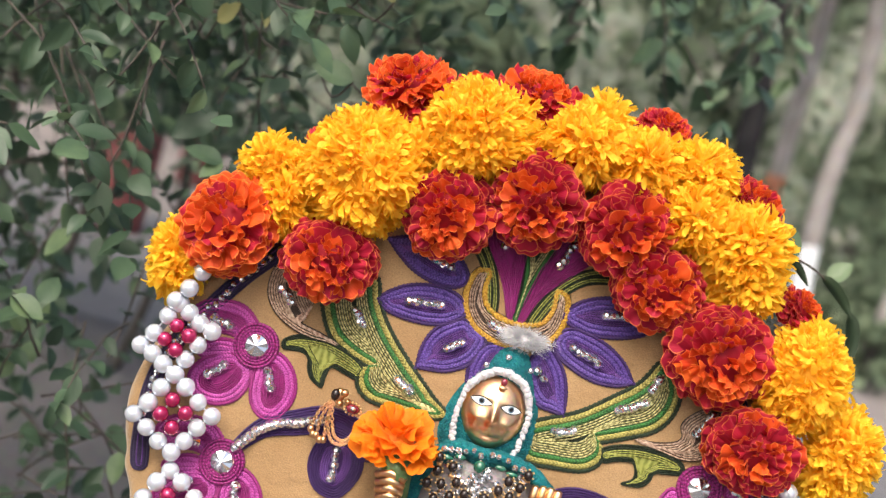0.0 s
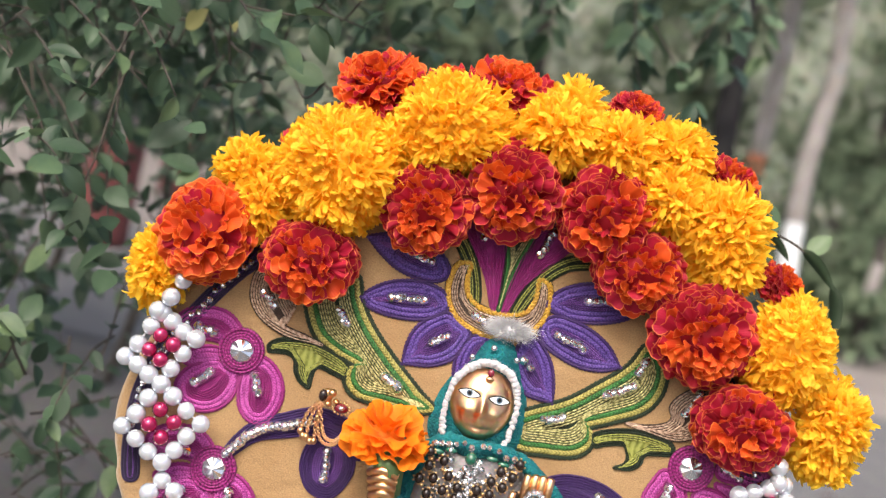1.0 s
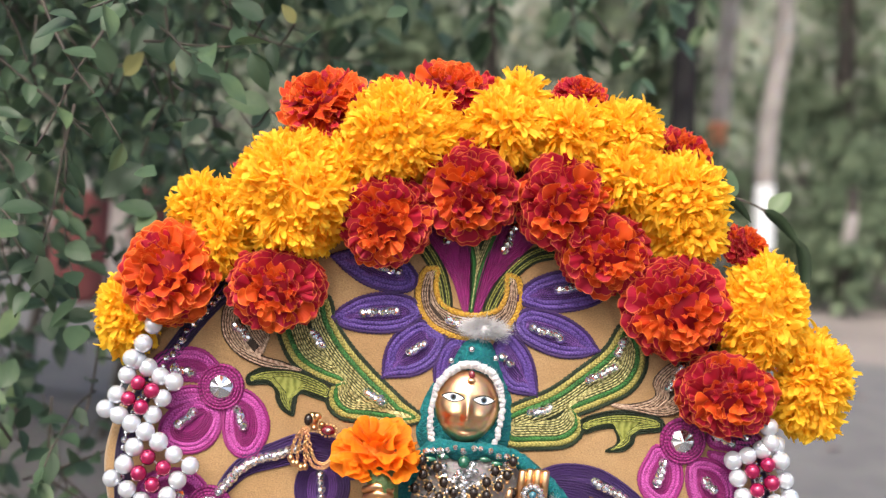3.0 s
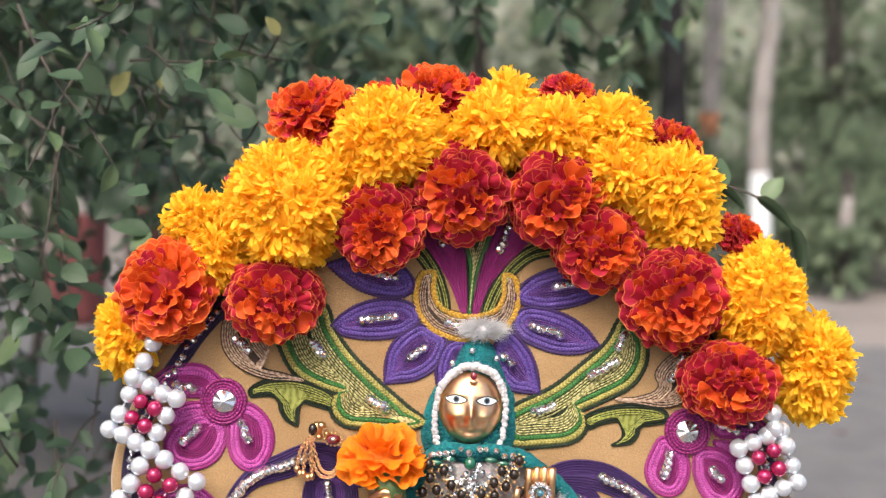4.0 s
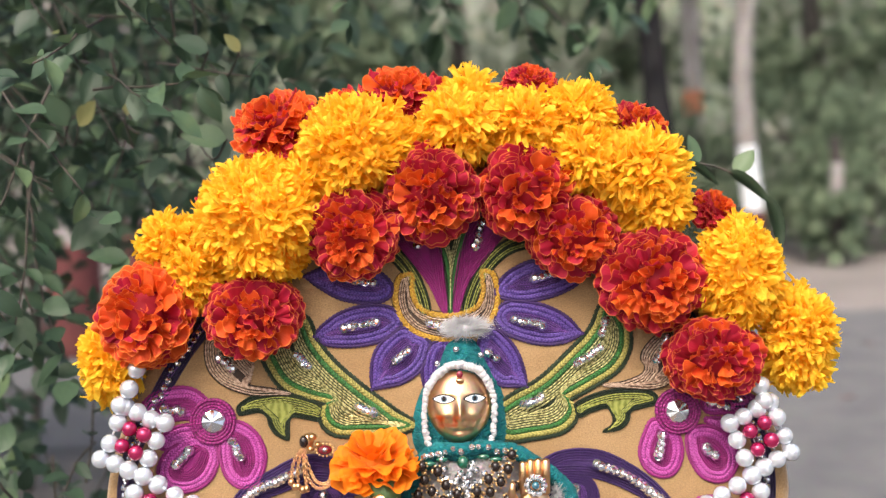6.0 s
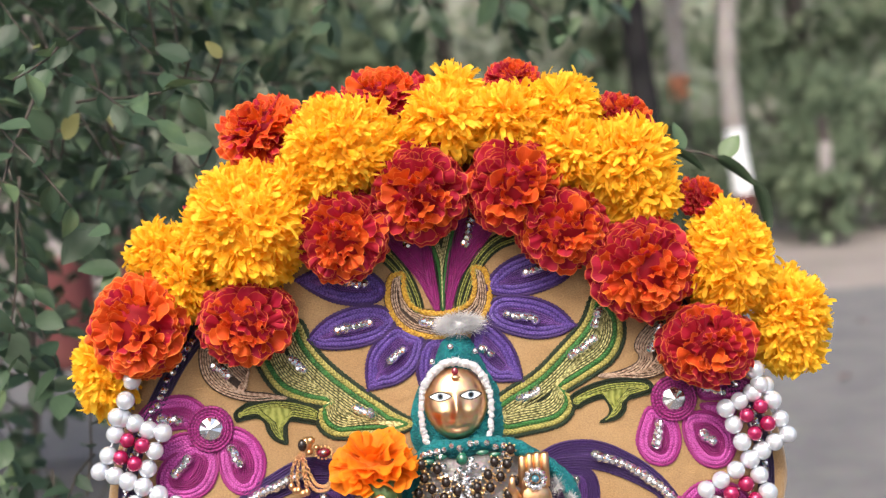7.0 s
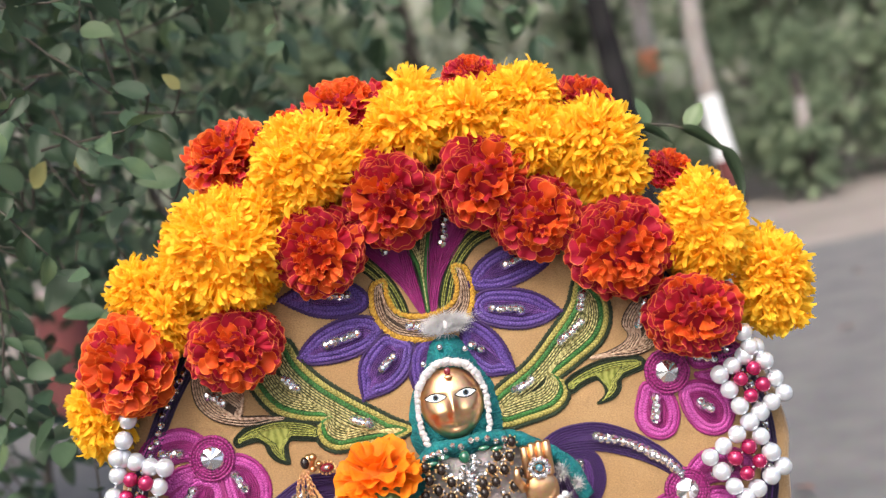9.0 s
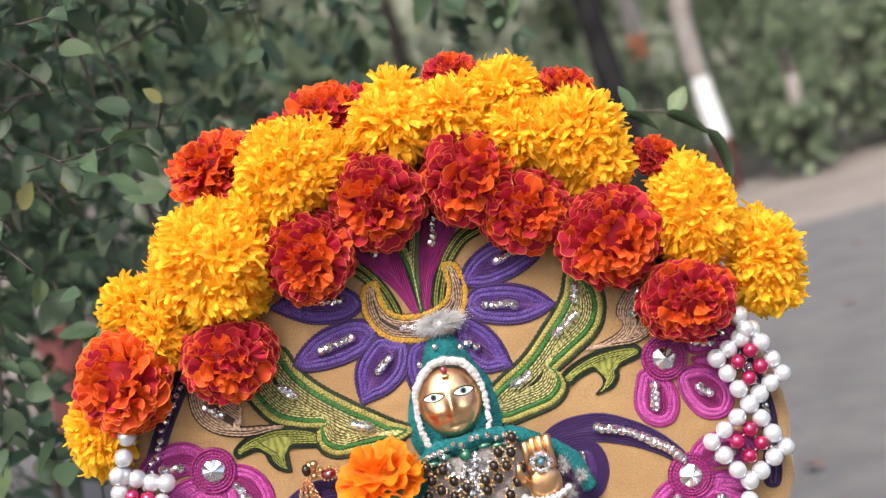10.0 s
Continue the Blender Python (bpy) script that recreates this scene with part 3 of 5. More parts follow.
def ruffled(length, half, waves, curl, seed, nl=5, nw=13):
    """One broad petal with a frilled end, along +y, its face to +z."""
    rd = random.Random(seed)
    ph, ph2 = rd.uniform(0, 6), rd.uniform(0, 6)
    amp = length * rd.uniform(0.12, 0.22)
    v, f, uv = [], [], []
    for i in range(nl):
        s_ = (i / (nl - 1)) ** 0.8
        w = half * (0.16 + 0.84 * math.sin(min(1.0, s_ * 1.05) * math.pi * 0.52) ** 1.3)
        for j in range(nw):
            t = j / (nw - 1) * 2 - 1
            y = length * (s_ * (1 - 0.30 * t * t) + 0.07 * s_ * s_ * math.sin(5 * t + ph2))
            z = amp * s_ ** 1.6 * (math.sin(waves * t * math.pi + ph) * 0.75 + 0.45 * math.sin(2.3 * waves * t + ph2)) + curl * length * s_ * s_ - 0.25 * half * t * t * (1 - s_)
            v.append((t * w * (1 - 0.08 * math.cos(3 * t + ph) * s_), y, z))
            uv.append(((t + 1) / 2, s_))
    for i in range(nl - 1):
        for j in range(nw - 1):
            a = i * nw + j
            f.append((a, a + 1, a + nw + 1, a + nw))
    return v, f, uv


def strap(length, half, rd, nl=6, nw=4):
    """A narrow petal, spoon-shaped and cupped, that rolls back at its blunt tip."""
    bend, cup, tw, hook = rd.uniform(-0.8, 0.6), rd.uniform(-0.5, 1.0), rd.uniform(-0.8, 0.8), rd.uniform(-0.35, 0.35)
    rows = (0.0, 0.3, 0.58, 0.8, 0.94, 1.0)
    broad = (0.42, 0.72, 0.96, 1.0, 0.80, 0.42)
    v, f, uv = [], [], []
    for s_, b in zip(rows, broad):
        w = half * b
        for j in range(nw):
            t = j / (nw - 1) * 2 - 1
            z = bend * length * s_ ** 2.4 + cup * w * t * t + tw * t * w * s_
            v.append((t * w + hook * length * s_ * s_, length * (s_ - 0.06 * (abs(t) < 0.5) * (s_ > 0.99)), z))
            uv.append(((t + 1) / 2, s_))
    for i in range(nl - 1):
        for j in range(nw - 1):
            a = i * nw + j
            f.append((a, a + 1, a + nw + 1, a + nw))
    return v, f, uv


def frame_of(direction, lean, axis, spin=0.0, stray=0.45):
    """A petal's turn: its length leans from the radial direction away from the flower's axis, its face towards the axis."""
    away = direction - axis * direction.dot(axis) + Vector((random.uniform(-1, 1), random.uniform(-1, 1), random.uniform(-1, 1))) * stray
    away = away - axis * away.dot(axis)
    away = away.normalized() if away.length > 1e-4 else axis.orthogonal().normalized()
    y = (direction * (1 - lean) + away * lean).normalized()
    z = axis - y * axis.dot(y)
    z = z.normalized() if z.length > 1e-4 else away
    x = y.cross(z)
    m = Matrix((x, y, z)).transposed().to_4x4()
    return m @ pose(0, 0, 0, 0, spin, 0)


PETALS = [mesh_of("petal", *ruffled(0.0128, 0.0072, 0.9 + 0.22 * k, random.uniform(-0.30, 0.10), k)) for k in range(8)]
RUST_PETALS = [p.copy() for p in PETALS]
ORANGE_PETALS = [mesh_of("petal", *ruffled(0.023, 0.0120, 1.0 + 0.2 * k, random.uniform(-0.35, 0.0), 20 + k)) for k in range(5)]
HEART = ball(1.0, 14, 9)


def frilled_marigold(u, v, c, ru, rv, axis, inner, kind, label, count=185, span=1.5):
    """A double marigold of broad frilled petals round a tuft of rust-coloured ones; inner is the tuft's share."""
    ob = thing("marigold", BOARD @ Matrix.Translation(at(u, v, c)), label, "flower", "marigolds of the garland")
    axis = Vector(axis).normalized()
    R = Vector((ru, rv, (ru + rv) / 2)) * STITCH
    mean = (ru + rv) / 2
    h = Soup()
    h.add([(x * R.x * 0.6, y * R.y * 0.6, z * R.z * 0.6) for x, y, z in HEART[0]], HEART[1], 0, [(0.5, 0.2)] * len(HEART[0]))
    child("flower_heart", h.mesh("flower_heart"), kind[0], ob)
    single = kind is KINDS["orange"]
    for k in range(count):
        g = 1 - (k + 0.5) / count * span
        a = k * 2.39996 + random.uniform(-0.25, 0.25)
        e = axis.orthogonal().normalized()
        d = axis * g + (e * math.cos(a) + axis.cross(e) * math.sin(a)) * math.sqrt(max(0.0, 1 - g * g))
        d = (d + Vector((random.uniform(-1, 1), random.uniform(-1, 1), random.uniform(-1, 1))) * 0.10).normalized()
        lump = 1 + 0.16 * noise.noise(d * 2.1 + Vector((u, v, 0)) * 0.37)
        core = g > 0.72
        size = mean / 80 * random.uniform(0.85, 1.15) * (random.uniform(0.62, 0.85) if core and not single else 1.0)
        lean = random.uniform(-0.2, 0.35) if core else 0.28 + 0.25 * max(g, 0.0) + random.uniform(-0.16, 0.26)
        base = Vector((d.x * R.x, d.y * R.y, d.z * R.z)) * lump * random.uniform(0.56, 0.68)
        hot = random.random() < (inner if inner > 0.7 else min(1.0, inner * 2.2) if g > 0.74 else inner * 0.8 if g > 0.5 else inner * 0.15)
        me = random.choice(ORANGE_PETALS) if single else random.choice(RUST_PETALS if hot else PETALS)
        child("petal", me, kind[1] if hot else kind[0], ob, Matrix.Translation(base) @ frame_of(d, lean, axis, random.uniform(-35, 35)) @ Matrix.Scale(size, 4))
    return ob


KINDS = {"red": (crimson, rust), "orange": (orange, orange)}


def shaggy_marigold(u, v, c, ru, rv, axis, label, count=1350, long=1.0):
    """A yellow marigold of several hundred narrow petals in dense overlapping rows."""
    ob = thing("marigold", BOARD @ Matrix.Translation(at(u, v, c)), label, "flower", "marigolds of the garland")
    axis = Vector(axis).normalized()
    R = Vector((ru, rv, (ru + rv) / 2)) * STITCH * 0.95
    rd = random.Random(int(u * 7 + v))
    seat = max(0.45, 1 - 0.0082 * long / ((ru + rv) / 2 * STITCH))
    h = Soup()
    h.add([(x * R.x * seat, y * R.y * seat, z * R.z * seat) for x, y, z in HEART[0]], HEART[1], 0, [(0.5, 0.3)] * len(HEART[0]))
    child("flower_heart", h.mesh("flower_heart"), yellow, ob)
    s = Soup()
    count = int(count * (ru * rv / 8000) ** 0.9)
    for k in range(count):
        g = 1 - (k + 0.5) / count * 1.7
        a = k * 2.39996
        e = axis.orthogonal().normalized()
        d = axis * g + (e * math.cos(a) + axis.cross(e) * math.sin(a)) * math.sqrt(max(0.0, 1 - g * g))
        d = (d + Vector((rd.uniform(-1, 1), rd.uniform(-1, 1), rd.uniform(-1, 1))) * 0.2).normalized()
        lump = 1 + 0.26 * noise.noise(d * 1.7 + Vector((u, v, 0)) * 0.37)
        pv, pf, puv = strap(0.0096 * long * rd.uniform(0.6, 1.2), 0.0018 * rd.uniform(0.65, 1.3), rd)
        m = Matrix.Translation(Vector((d.x * R.x, d.y * R.y, d.z * R.z)) * seat * rd.uniform(0.86, 0.99) * lump) @ frame_of(d, rd.uniform(-0.1, 0.7), axis, rd.uniform(-110, 110), 1.1)
        s.add([m @ Vector(x) for x in pv], pf, 0, puv)
    tagged(child("petals", s.mesh("petals"), yellow, ob, None, "narrow blunt golden petals"), kind="stuff")
    return ob


for u, v, c, ru, rv, axis, inner, label in (
    (269, 550, 0.020, 76, 90, (-0.2, 0, 1), 0.85, "orange-red double marigold with frilled petals"),
    (456, 553, 0.020, 84, 68, (0, -0.3, 1), 0.35, "crimson double marigold edged in orange"),
    (636, 412, 0.020, 72, 80, (0, -0.35, 1), 0.50, "crimson and rust double marigold, frilled"),
    (778, 344, 0.020, 78, 84, (0, -0.4, 1), 0.30, "dark crimson marigold with thin orange rims"),
    (944, 345, 0.020, 78, 84, (0, -0.3, 1), 0.28, "dark crimson marigold with thin orange rims"),
    (1028, 426, 0.018, 76, 70, (0, -0.4, 1), 0.42, "crimson double marigold with rust centre"),
    (1166, 508, 0.020, 86, 86, (0.1, -0.3, 1), 0.42, "crimson double marigold with rust centre"),
    (1274, 650, 0.020, 86, 64, (0.1, -0.2, 1), 0.35, "crimson double marigold edged in orange"),
    (508, 218, -0.010, 82, 68, (-0.4, 0.6, 0.7), 0.75, "orange-red marigold at the arch's outer rim"),
    (728, 166, -0.008, 84, 48, (0, 0.7, 0.7), 0.45, "rust-red marigold at the arch's outer rim"),
    (958, 150, -0.008, 52, 36, (0.1, 0.7, 0.7), 0.30, "small crimson marigold at the outer rim"),
    (1146, 238, -0.008, 62, 50, (0.5, 0.6, 0.6), 0.35, "crimson marigold half hidden behind yellow ones"),
    (1278, 386, -0.004, 48, 38, (0.6, 0.5, 0.6), 0.40, "small rust-red marigold behind the garland"),
    (412, 350, -0.012, 54, 48, (-0.5, 0.5, 0.6), 0.35, "crimson marigold mostly hidden behind yellow ones"),
    (625, 190, -0.016, 48, 42, (-0.2, 0.7, 0.6), 0.35, "crimson marigold mostly hidden behind yellow ones"),
):
    frilled_marigold(u, v, c, ru, rv, axis, inner, KINDS["red"], label)
for u, v, c, ru, rv, axis, long, label in (
    (207, 628, 0.002, 54, 88, (-0.7, -0.1, 0.6), 1.2, "golden yellow marigold with drooping petals"),
    (312, 424, 0.008, 62, 62, (-0.4, 0.5, 0.8), 1.0, "golden yellow marigold, full and shaggy"),
    (350, 480, 0.014, 54, 72, (-0.2, 0, 1), 1.0, "golden yellow marigold, full and shaggy"),
    (470, 388, 0.016, 114, 124, (-0.2, 0.2, 1), 0.95, "large golden yellow marigold, densely petalled"),
    (556, 318, 0.004, 70, 66, (-0.2, 0.3, 1), 1.0, "golden yellow marigold, full and shaggy"),
    (728, 262, 0.004, 60, 64, (0, 0.3, 1), 1.0, "golden yellow marigold, full and shaggy"),
    (645, 262, 0.012, 112, 104, (0, 0.3, 1), 1.05, "large golden yellow marigold, densely petalled"),
    (850, 176, -0.004, 54, 62, (0, 0.8, 0.6), 1.3, "yellow marigold with long pointed petals"),
    (830, 226, 0.012, 86, 74, (0, 0.3, 1), 1.1, "golden yellow marigold, full and shaggy"),
    (945, 228, 0.012, 82, 72, (0, 0.2, 1), 1.1, "golden yellow marigold, full and shaggy"),
    (1042, 212, 0.006, 72, 70, (0.1, 0.4, 0.9), 1.15, "golden yellow marigold, full and shaggy"),
    (1052, 290, 0.016, 74, 74, (0.2, 0, 1), 1.1, "golden yellow marigold, full and shaggy"),
    (1146, 312, 0.012, 92, 88, (0.3, 0.2, 1), 1.3, "golden marigold with long pointed petals"),
    (1172, 370, 0.012, 74, 66, (0.4, 0, 1), 1.3, "golden marigold with long pointed petals"),
    (1320, 500, 0.012, 84, 112, (0.2, 0.1, 1), 0.95, "tall golden yellow marigold, densely petalled"),
    (1417, 613, 0.002, 76, 108, (0.7, -0.1, 0.6), 1.1, "golden yellow marigold with drooping petals"),
):
    shaggy_marigold(u, v, c, ru, rv, axis, label, long=long)

bloom = frilled_marigold(664, 826, 0.026, 58, 40, (-0.12, 0.9, 0.42), 0.0, KINDS["orange"], "fresh orange marigold held by the statue", 58, 1.3)
tagged(bloom, group="offerings")
s = Soup()
cup = [Vector((0.004, -0.006, 0.008)), Vector((0.007, -0.016, 0.010)), Vector((0.010, -0.030, 0.006)), Vector((0.010, -0.048, -0.002)), Vector((0.008, -0.075, -0.010))]
v, f = tube(cup, [0.0095, 0.0092, 0.0075, 0.0030, 0.0026], 20)
s.add([cup[i // 20] + (x - cup[i // 20]) * (1.05 if i % 2 else 0.93) for i, x in enumerate(v)], f)
child("calyx", s.mesh("calyx"), green_calyx, bloom, None, "ribbed green calyx and stem")


# ---- the statue and its ornaments ----
gold = noisy("polished_brass", (0.64, 0.37, 0.18), (0.76, 0.49, 0.28), 40, 0.29, 0.15, 300, metal=1.0, dist=0.0003)
teal_knit = noisy("teal_wool", (0.0, 0.10, 0.115), (0.004, 0.17, 0.185), 160, 0.95, 1.0, 650, dist=0.0025)
fluff = noisy("white_fluff", (0.42, 0.43, 0.45), (0.60, 0.60, 0.61), 200, 0.95, 0.6, 900, dist=0.0006, sheen=0.1)
lace = noisy("grey_lace", (0.24, 0.22, 0.22), (0.44, 0.41, 0.41), 120, 0.8, 0.8, 600, dist=0.001)
ink = noisy("black_enamel", (0.012, 0.012, 0.014), (0.02, 0.02, 0.022), 50, 0.25, 0.05, 200)
eye_white = noisy("white_enamel", (0.78, 0.82, 0.84), (0.84, 0.86, 0.87), 50, 0.3, 0.05, 200)
iris = noisy("grey_blue_enamel", (0.10, 0.16, 0.22), (0.16, 0.24, 0.30), 50, 0.25, 0.05, 200)
ruby = noisy("dark_red_stone", (0.12, 0.005, 0.012), (0.22, 0.01, 0.03), 60, 0.12, 0.05, 200, coat=1.0)
emerald = noisy("green_stone", (0.005, 0.07, 0.04), (0.01, 0.14, 0.08), 60, 0.1, 0.05, 200, coat=1.0)
jet = noisy("black_stone", (0.010, 0.007, 0.006), (0.03, 0.016, 0.012), 60, 0.22, 0.05, 200, coat=0.2, spec=0.35)
blue_stone = noisy("pale_blue_stone", (0.02, 0.10, 0.15), (0.05, 0.18, 0.24), 60, 0.1, 0.05, 200, coat=1.0)


def pearl_material(name, a, b):
    m = noisy(name, a, b, 90, 0.22, 0.04, 500, coat=0.7)
    m.node_tree.nodes["Principled BSDF"].inputs["Metallic"].default_value = 0.5
    return m


pearl_white, pearl_magenta = pearl_material("white_pearl", (0.60, 0.64, 0.70), (0.68, 0.71, 0.76)), pearl_material("magenta_pearl", (0.30, 0.006, 0.06), (0.42, 0.012, 0.095))
S_GOLD, S_TEAL, S_FLUFF, S_LACE, S_INK, S_WHITE, S_RUBY, S_IRIS, S_CRYSTAL = range(9)
st = Soup()
C0 = 0.010


def dome(outline, spine, c0, c1, slot, power=0.5, steps=8):
    """A rounded form that rises from its outline towards its spine."""
    out = spline([at(u, v) for u, v in outline], 6, True)
    line = [at(u, v) for u, v in spine]
    q = [nearest(p, line) for p in out]
    v, uv, n = [], [], len(out)
    for k in range(steps + 1):
        t = k / steps
        for i, (p, x) in enumerate(zip(out, q)):
            w = p + (x - p) * (t ** 1.4)
            v.append((w.x, w.y, c0 + (c1 - c0) * math.sin(t * math.pi / 2) ** (2 * power)))
            uv.append((w.x * 200, w.y * 200))
    st.add(v, [(k * n + i, k * n + (i + 1) % n, (k + 1) * n + (i + 1) % n, (k + 1) * n + i) for k in range(steps) for i in range(n)], slot, uv)


def rope(points, r, slot, c, lumps=0.0, step=7):
    path = [at(p.x, p.y, c) for p in spline([Vector((u, v, 0)) for u, v in points], step)]
    v, f = tube(path, r * STITCH, 10)
    if lumps:
        v = [x + Vector((noise.noise(x * 700), noise.noise(x * 700 + Vector((9, 0, 0))), noise.noise(x * 700 + Vector((0, 9, 0))))) * lumps for x in v]
    st.add(v, f, slot, [(x.x * 200, x.y * 200) for x in v])


# hood: a pointed knitted cap that falls to the shoulders
dome([(826, 594), (796, 608), (778, 648), (748, 690), (731, 738), (730, 785), (752, 815), (816, 822), (884, 815), (906, 785), (908, 738), (896, 690), (872, 645), (856, 610)],
     [(820, 640), (818, 740)], -0.002, 0.013, S_TEAL, 0.6)
rd = random.Random(5)
# face: an oval with a plain nose, brow and chin
fv, ff = ball(1.0, 64, 56)


def face_height(u, v, d):
    w = d * 0.0145
    w += d * 0.0042 * math.exp(-((u / 8) ** 2)) * math.exp(-((v + 8) / 20) ** 2)
    w += d * 0.0014 * math.exp(-((u / 9) ** 2 + ((v + 17) / 7) ** 2))
    w += d * 0.0026 * math.exp(-((u / 15) ** 2 + ((v + 30) / 3.2) ** 2)) + d * 0.0024 * math.exp(-((u / 12) ** 2 + ((v + 37) / 3.2) ** 2))
    w -= d * 0.0016 * math.exp(-((u / 20) ** 2 + ((v + 41) / 3.2) ** 2))
    w += d * 0.0024 * math.exp(-((u / 13) ** 2 + ((v + 51) / 7) ** 2))
    w += d * 0.0026 * (math.exp(-(((u - 29) / 15) ** 2 + ((v + 14) / 11) ** 2)) + math.exp(-(((u + 29) / 15) ** 2 + ((v + 14) / 11) ** 2)))
    w -= d * 0.0010 * (math.exp(-(((u - 26) / 19) ** 2 + ((v - 10) / 9) ** 2)) + math.exp(-(((u + 26) / 19) ** 2 + ((v - 10) / 9) ** 2)))
    w += d * 0.0009 * (math.exp(-(((u - 26) / 20) ** 2 + ((v - 24) / 5) ** 2)) + math.exp(-(((u + 26) / 20) ** 2 + ((v - 24) / 5) ** 2)))
    return C0 - 0.002 + w


pts = []
for x, y, z in fv:
    u, v, d = x * 57, y * 67, max(z, -0.2)
    if v < 0:
        u *= 1 - 0.16 * (v / 67) ** 2
    q = at(817 + u, 722 - v, C0)
    pts.append((q.x, q.y, face_height(u, v, d)))
st.add(pts, ff, S_GOLD)
# inlaid almond eyes and dark brows
for side in (-1, 1):
    for su, sv, lift, slot, cu, cv in ((20.5, 9.0, 0.0003, S_INK, 27, 15.5), (18.2, 6.9, 0.0006, S_WHITE, 27, 15.5), (5.6, 5.8, 0.0008, S_IRIS, 27, 15.8), (3.6, 3.8, 0.0010, S_INK, 27, 15.8)):
        rows, v, f = 7, [], []
        for i in range(rows):
            for j in range(17):
                r, a = i / (rows - 1), j / 16 * 2 * math.pi
                x = su * math.cos(a) * r
                y = sv * math.sin(a) * r * (1.0 if su < 10 else max(0.15, 1 - 0.55 * (x / su) ** 2))
                U, V = side * cu + x, cv + y
                d = math.sqrt(max(0.02, 1 - (U / 57) ** 2 - (V / 67) ** 2))
                q = at(817 + U, 722 - V, C0)
                v.append((q.x, q.y, face_height(U, V, d) + lift))
        for i in range(rows - 1):
            for j in range(16):
                f.append((i * 17 + j, (i + 1) * 17 + j, (i + 1) * 17 + j + 1, i * 17 + j + 1))
        st.add(v, f, slot)
q = at(819, 667, C0 + 0.0078)
st.add(*ball(STITCH, 12, 8, (6, 7, 4), (q.x, q.y, q.z)), S_RUBY)
q = at(819, 678, C0 + 0.0105)
st.add(*ball(STITCH, 12, 8, (8, 4, 4), (q.x, q.y, q.z)), S_GOLD)
for u, v in ((814, 622), (858, 633), (780, 646)):
    st.add(*ball(STITCH, 8, 5, (6.0, 6.0, 5), at(u, v, 0.0132)), S_CRYSTAL)
# fluffy trim round the face and the tuft on the cap
trim = spline([Vector((u, v, 0)) for u, v in ((764, 796), (757, 765), (755, 730), (760, 698), (774, 672), (796, 655), (820, 649), (846, 656), (866, 675), (877, 702), (879, 738), (874, 786))], 9)
run, last = 9.0, trim[0]
for p in trim:
    run += (p - last).length
    last = p
    if run < 2.6:
        continue
    run = 0.0
    q = at(p.x + rd.uniform(-2.0, 2.0), p.y + rd.uniform(-2.0, 2.0), C0 + 0.0035 + rd.uniform(-0.0005, 0.0005))
    r = rd.uniform(5.2, 6.6) * (1.15 if p.y < 690 else 0.85)
    for _ in range(22):
        d = Vector((rd.gauss(0, 1), rd.gauss(0, 1), rd.gauss(0.4, 1))).normalized()
        tip, side = q + d * r * STITCH * rd.uniform(1.15, 1.75), d.orthogonal().normalized() * 0.00016
        st.add([q + side * 2, q - side * 2, tip], [(0, 1, 2)], S_FLUFF)
    v, f = ball(r * STITCH, 12, 8)
    st.add([Vector(x) * (1 + 0.14 * noise.noise(Vector(x) * 700 + q * 80)) + q for x in v], f, S_FLUFF)
q0 = at(832, 584, 0.008)
for k in range(2400):
    d = Vector((rd.gauss(0, 1), rd.gauss(0.25, 0.7), rd.gauss(0.1, 0.7))).normalized()
    tip = q0 + Vector((d.x * 50, d.y * 26, d.z * 24)) * STITCH * rd.uniform(0.75, 1.15) * (1.35 if rd.random() < 0.04 else 1)
    side = d.cross(Vector((rd.random(), rd.random(), rd.random()))).normalized() * 0.00010
    mid = q0.lerp(tip, 0.6) + Vector((rd.uniform(-1, 1), rd.uniform(-1, 1), rd.uniform(-1, 1))) * 0.0008
    st.add([q0 + side * 2, q0 - side * 2, mid - side, mid + side, tip], [(0, 1, 2, 3), (3, 2, 4)], S_FLUFF)
st.add(*ball(STITCH, 14, 9, (20, 11, 12), q0), S_FLUFF)
# shawl, torso, raised palm and robe
rope([(730, 1010), (722, 900), (736, 838), (770, 800), (816, 806), (866, 798), (915, 806), (962, 836), (1002, 872), (1022, 930)], 14, S_TEAL, 0.012, 0.0012)
rope([(750, 826), (778, 800), (818, 800), (860, 796), (900, 802)], 13, S_TEAL, 0.015, 0.0012)
dome([(755, 800), (725, 880), (720, 1000), (700, 1240), (960, 1240), (950, 1000), (955, 880), (915, 810), (835, 790)], [(830, 850), (830, 1150)], -0.001, 0.020, S_LACE, 0.6)
for k in range(4):
    u = 926 + k * 13.5
    a, b = at(u, 880, 0.024), at(u + 1, 822 + (2 - k) * (2 - k), 0.027)
    v, f = tube([a, a.lerp(b, 0.5), b, b + (b - a) * 0.03], [0.0027, 0.0027, 0.0025, 0.0012], 10)
    st.add(v, f, S_GOLD)
q = at(946, 905, 0.022)
st.add(*ball(STITCH, 18, 12, (30, 36, 14), q), S_GOLD)
v, f = tube([at(915, 900, 0.024), at(905, 880, 0.028), at(908, 862, 0.030)], [0.003, 0.0026, 0.0016], 10)
st.add(v, f, S_GOLD)
for k in range(4):
    v, f = tube([at(650 + k * 4, 892 + k * 13, 0.036), at(672 + k * 3, 884 + k * 13, 0.044), at(700, 888 + k * 12, 0.040)], [0.0022, 0.0027, 0.0026], 10)
    st.add(v, f, S_GOLD)
v, f = tube([at(742, 960, 0.015), at(712, 935, 0.028), at(690, 915, 0.034)], [0.007, 0.006, 0.005], 12)
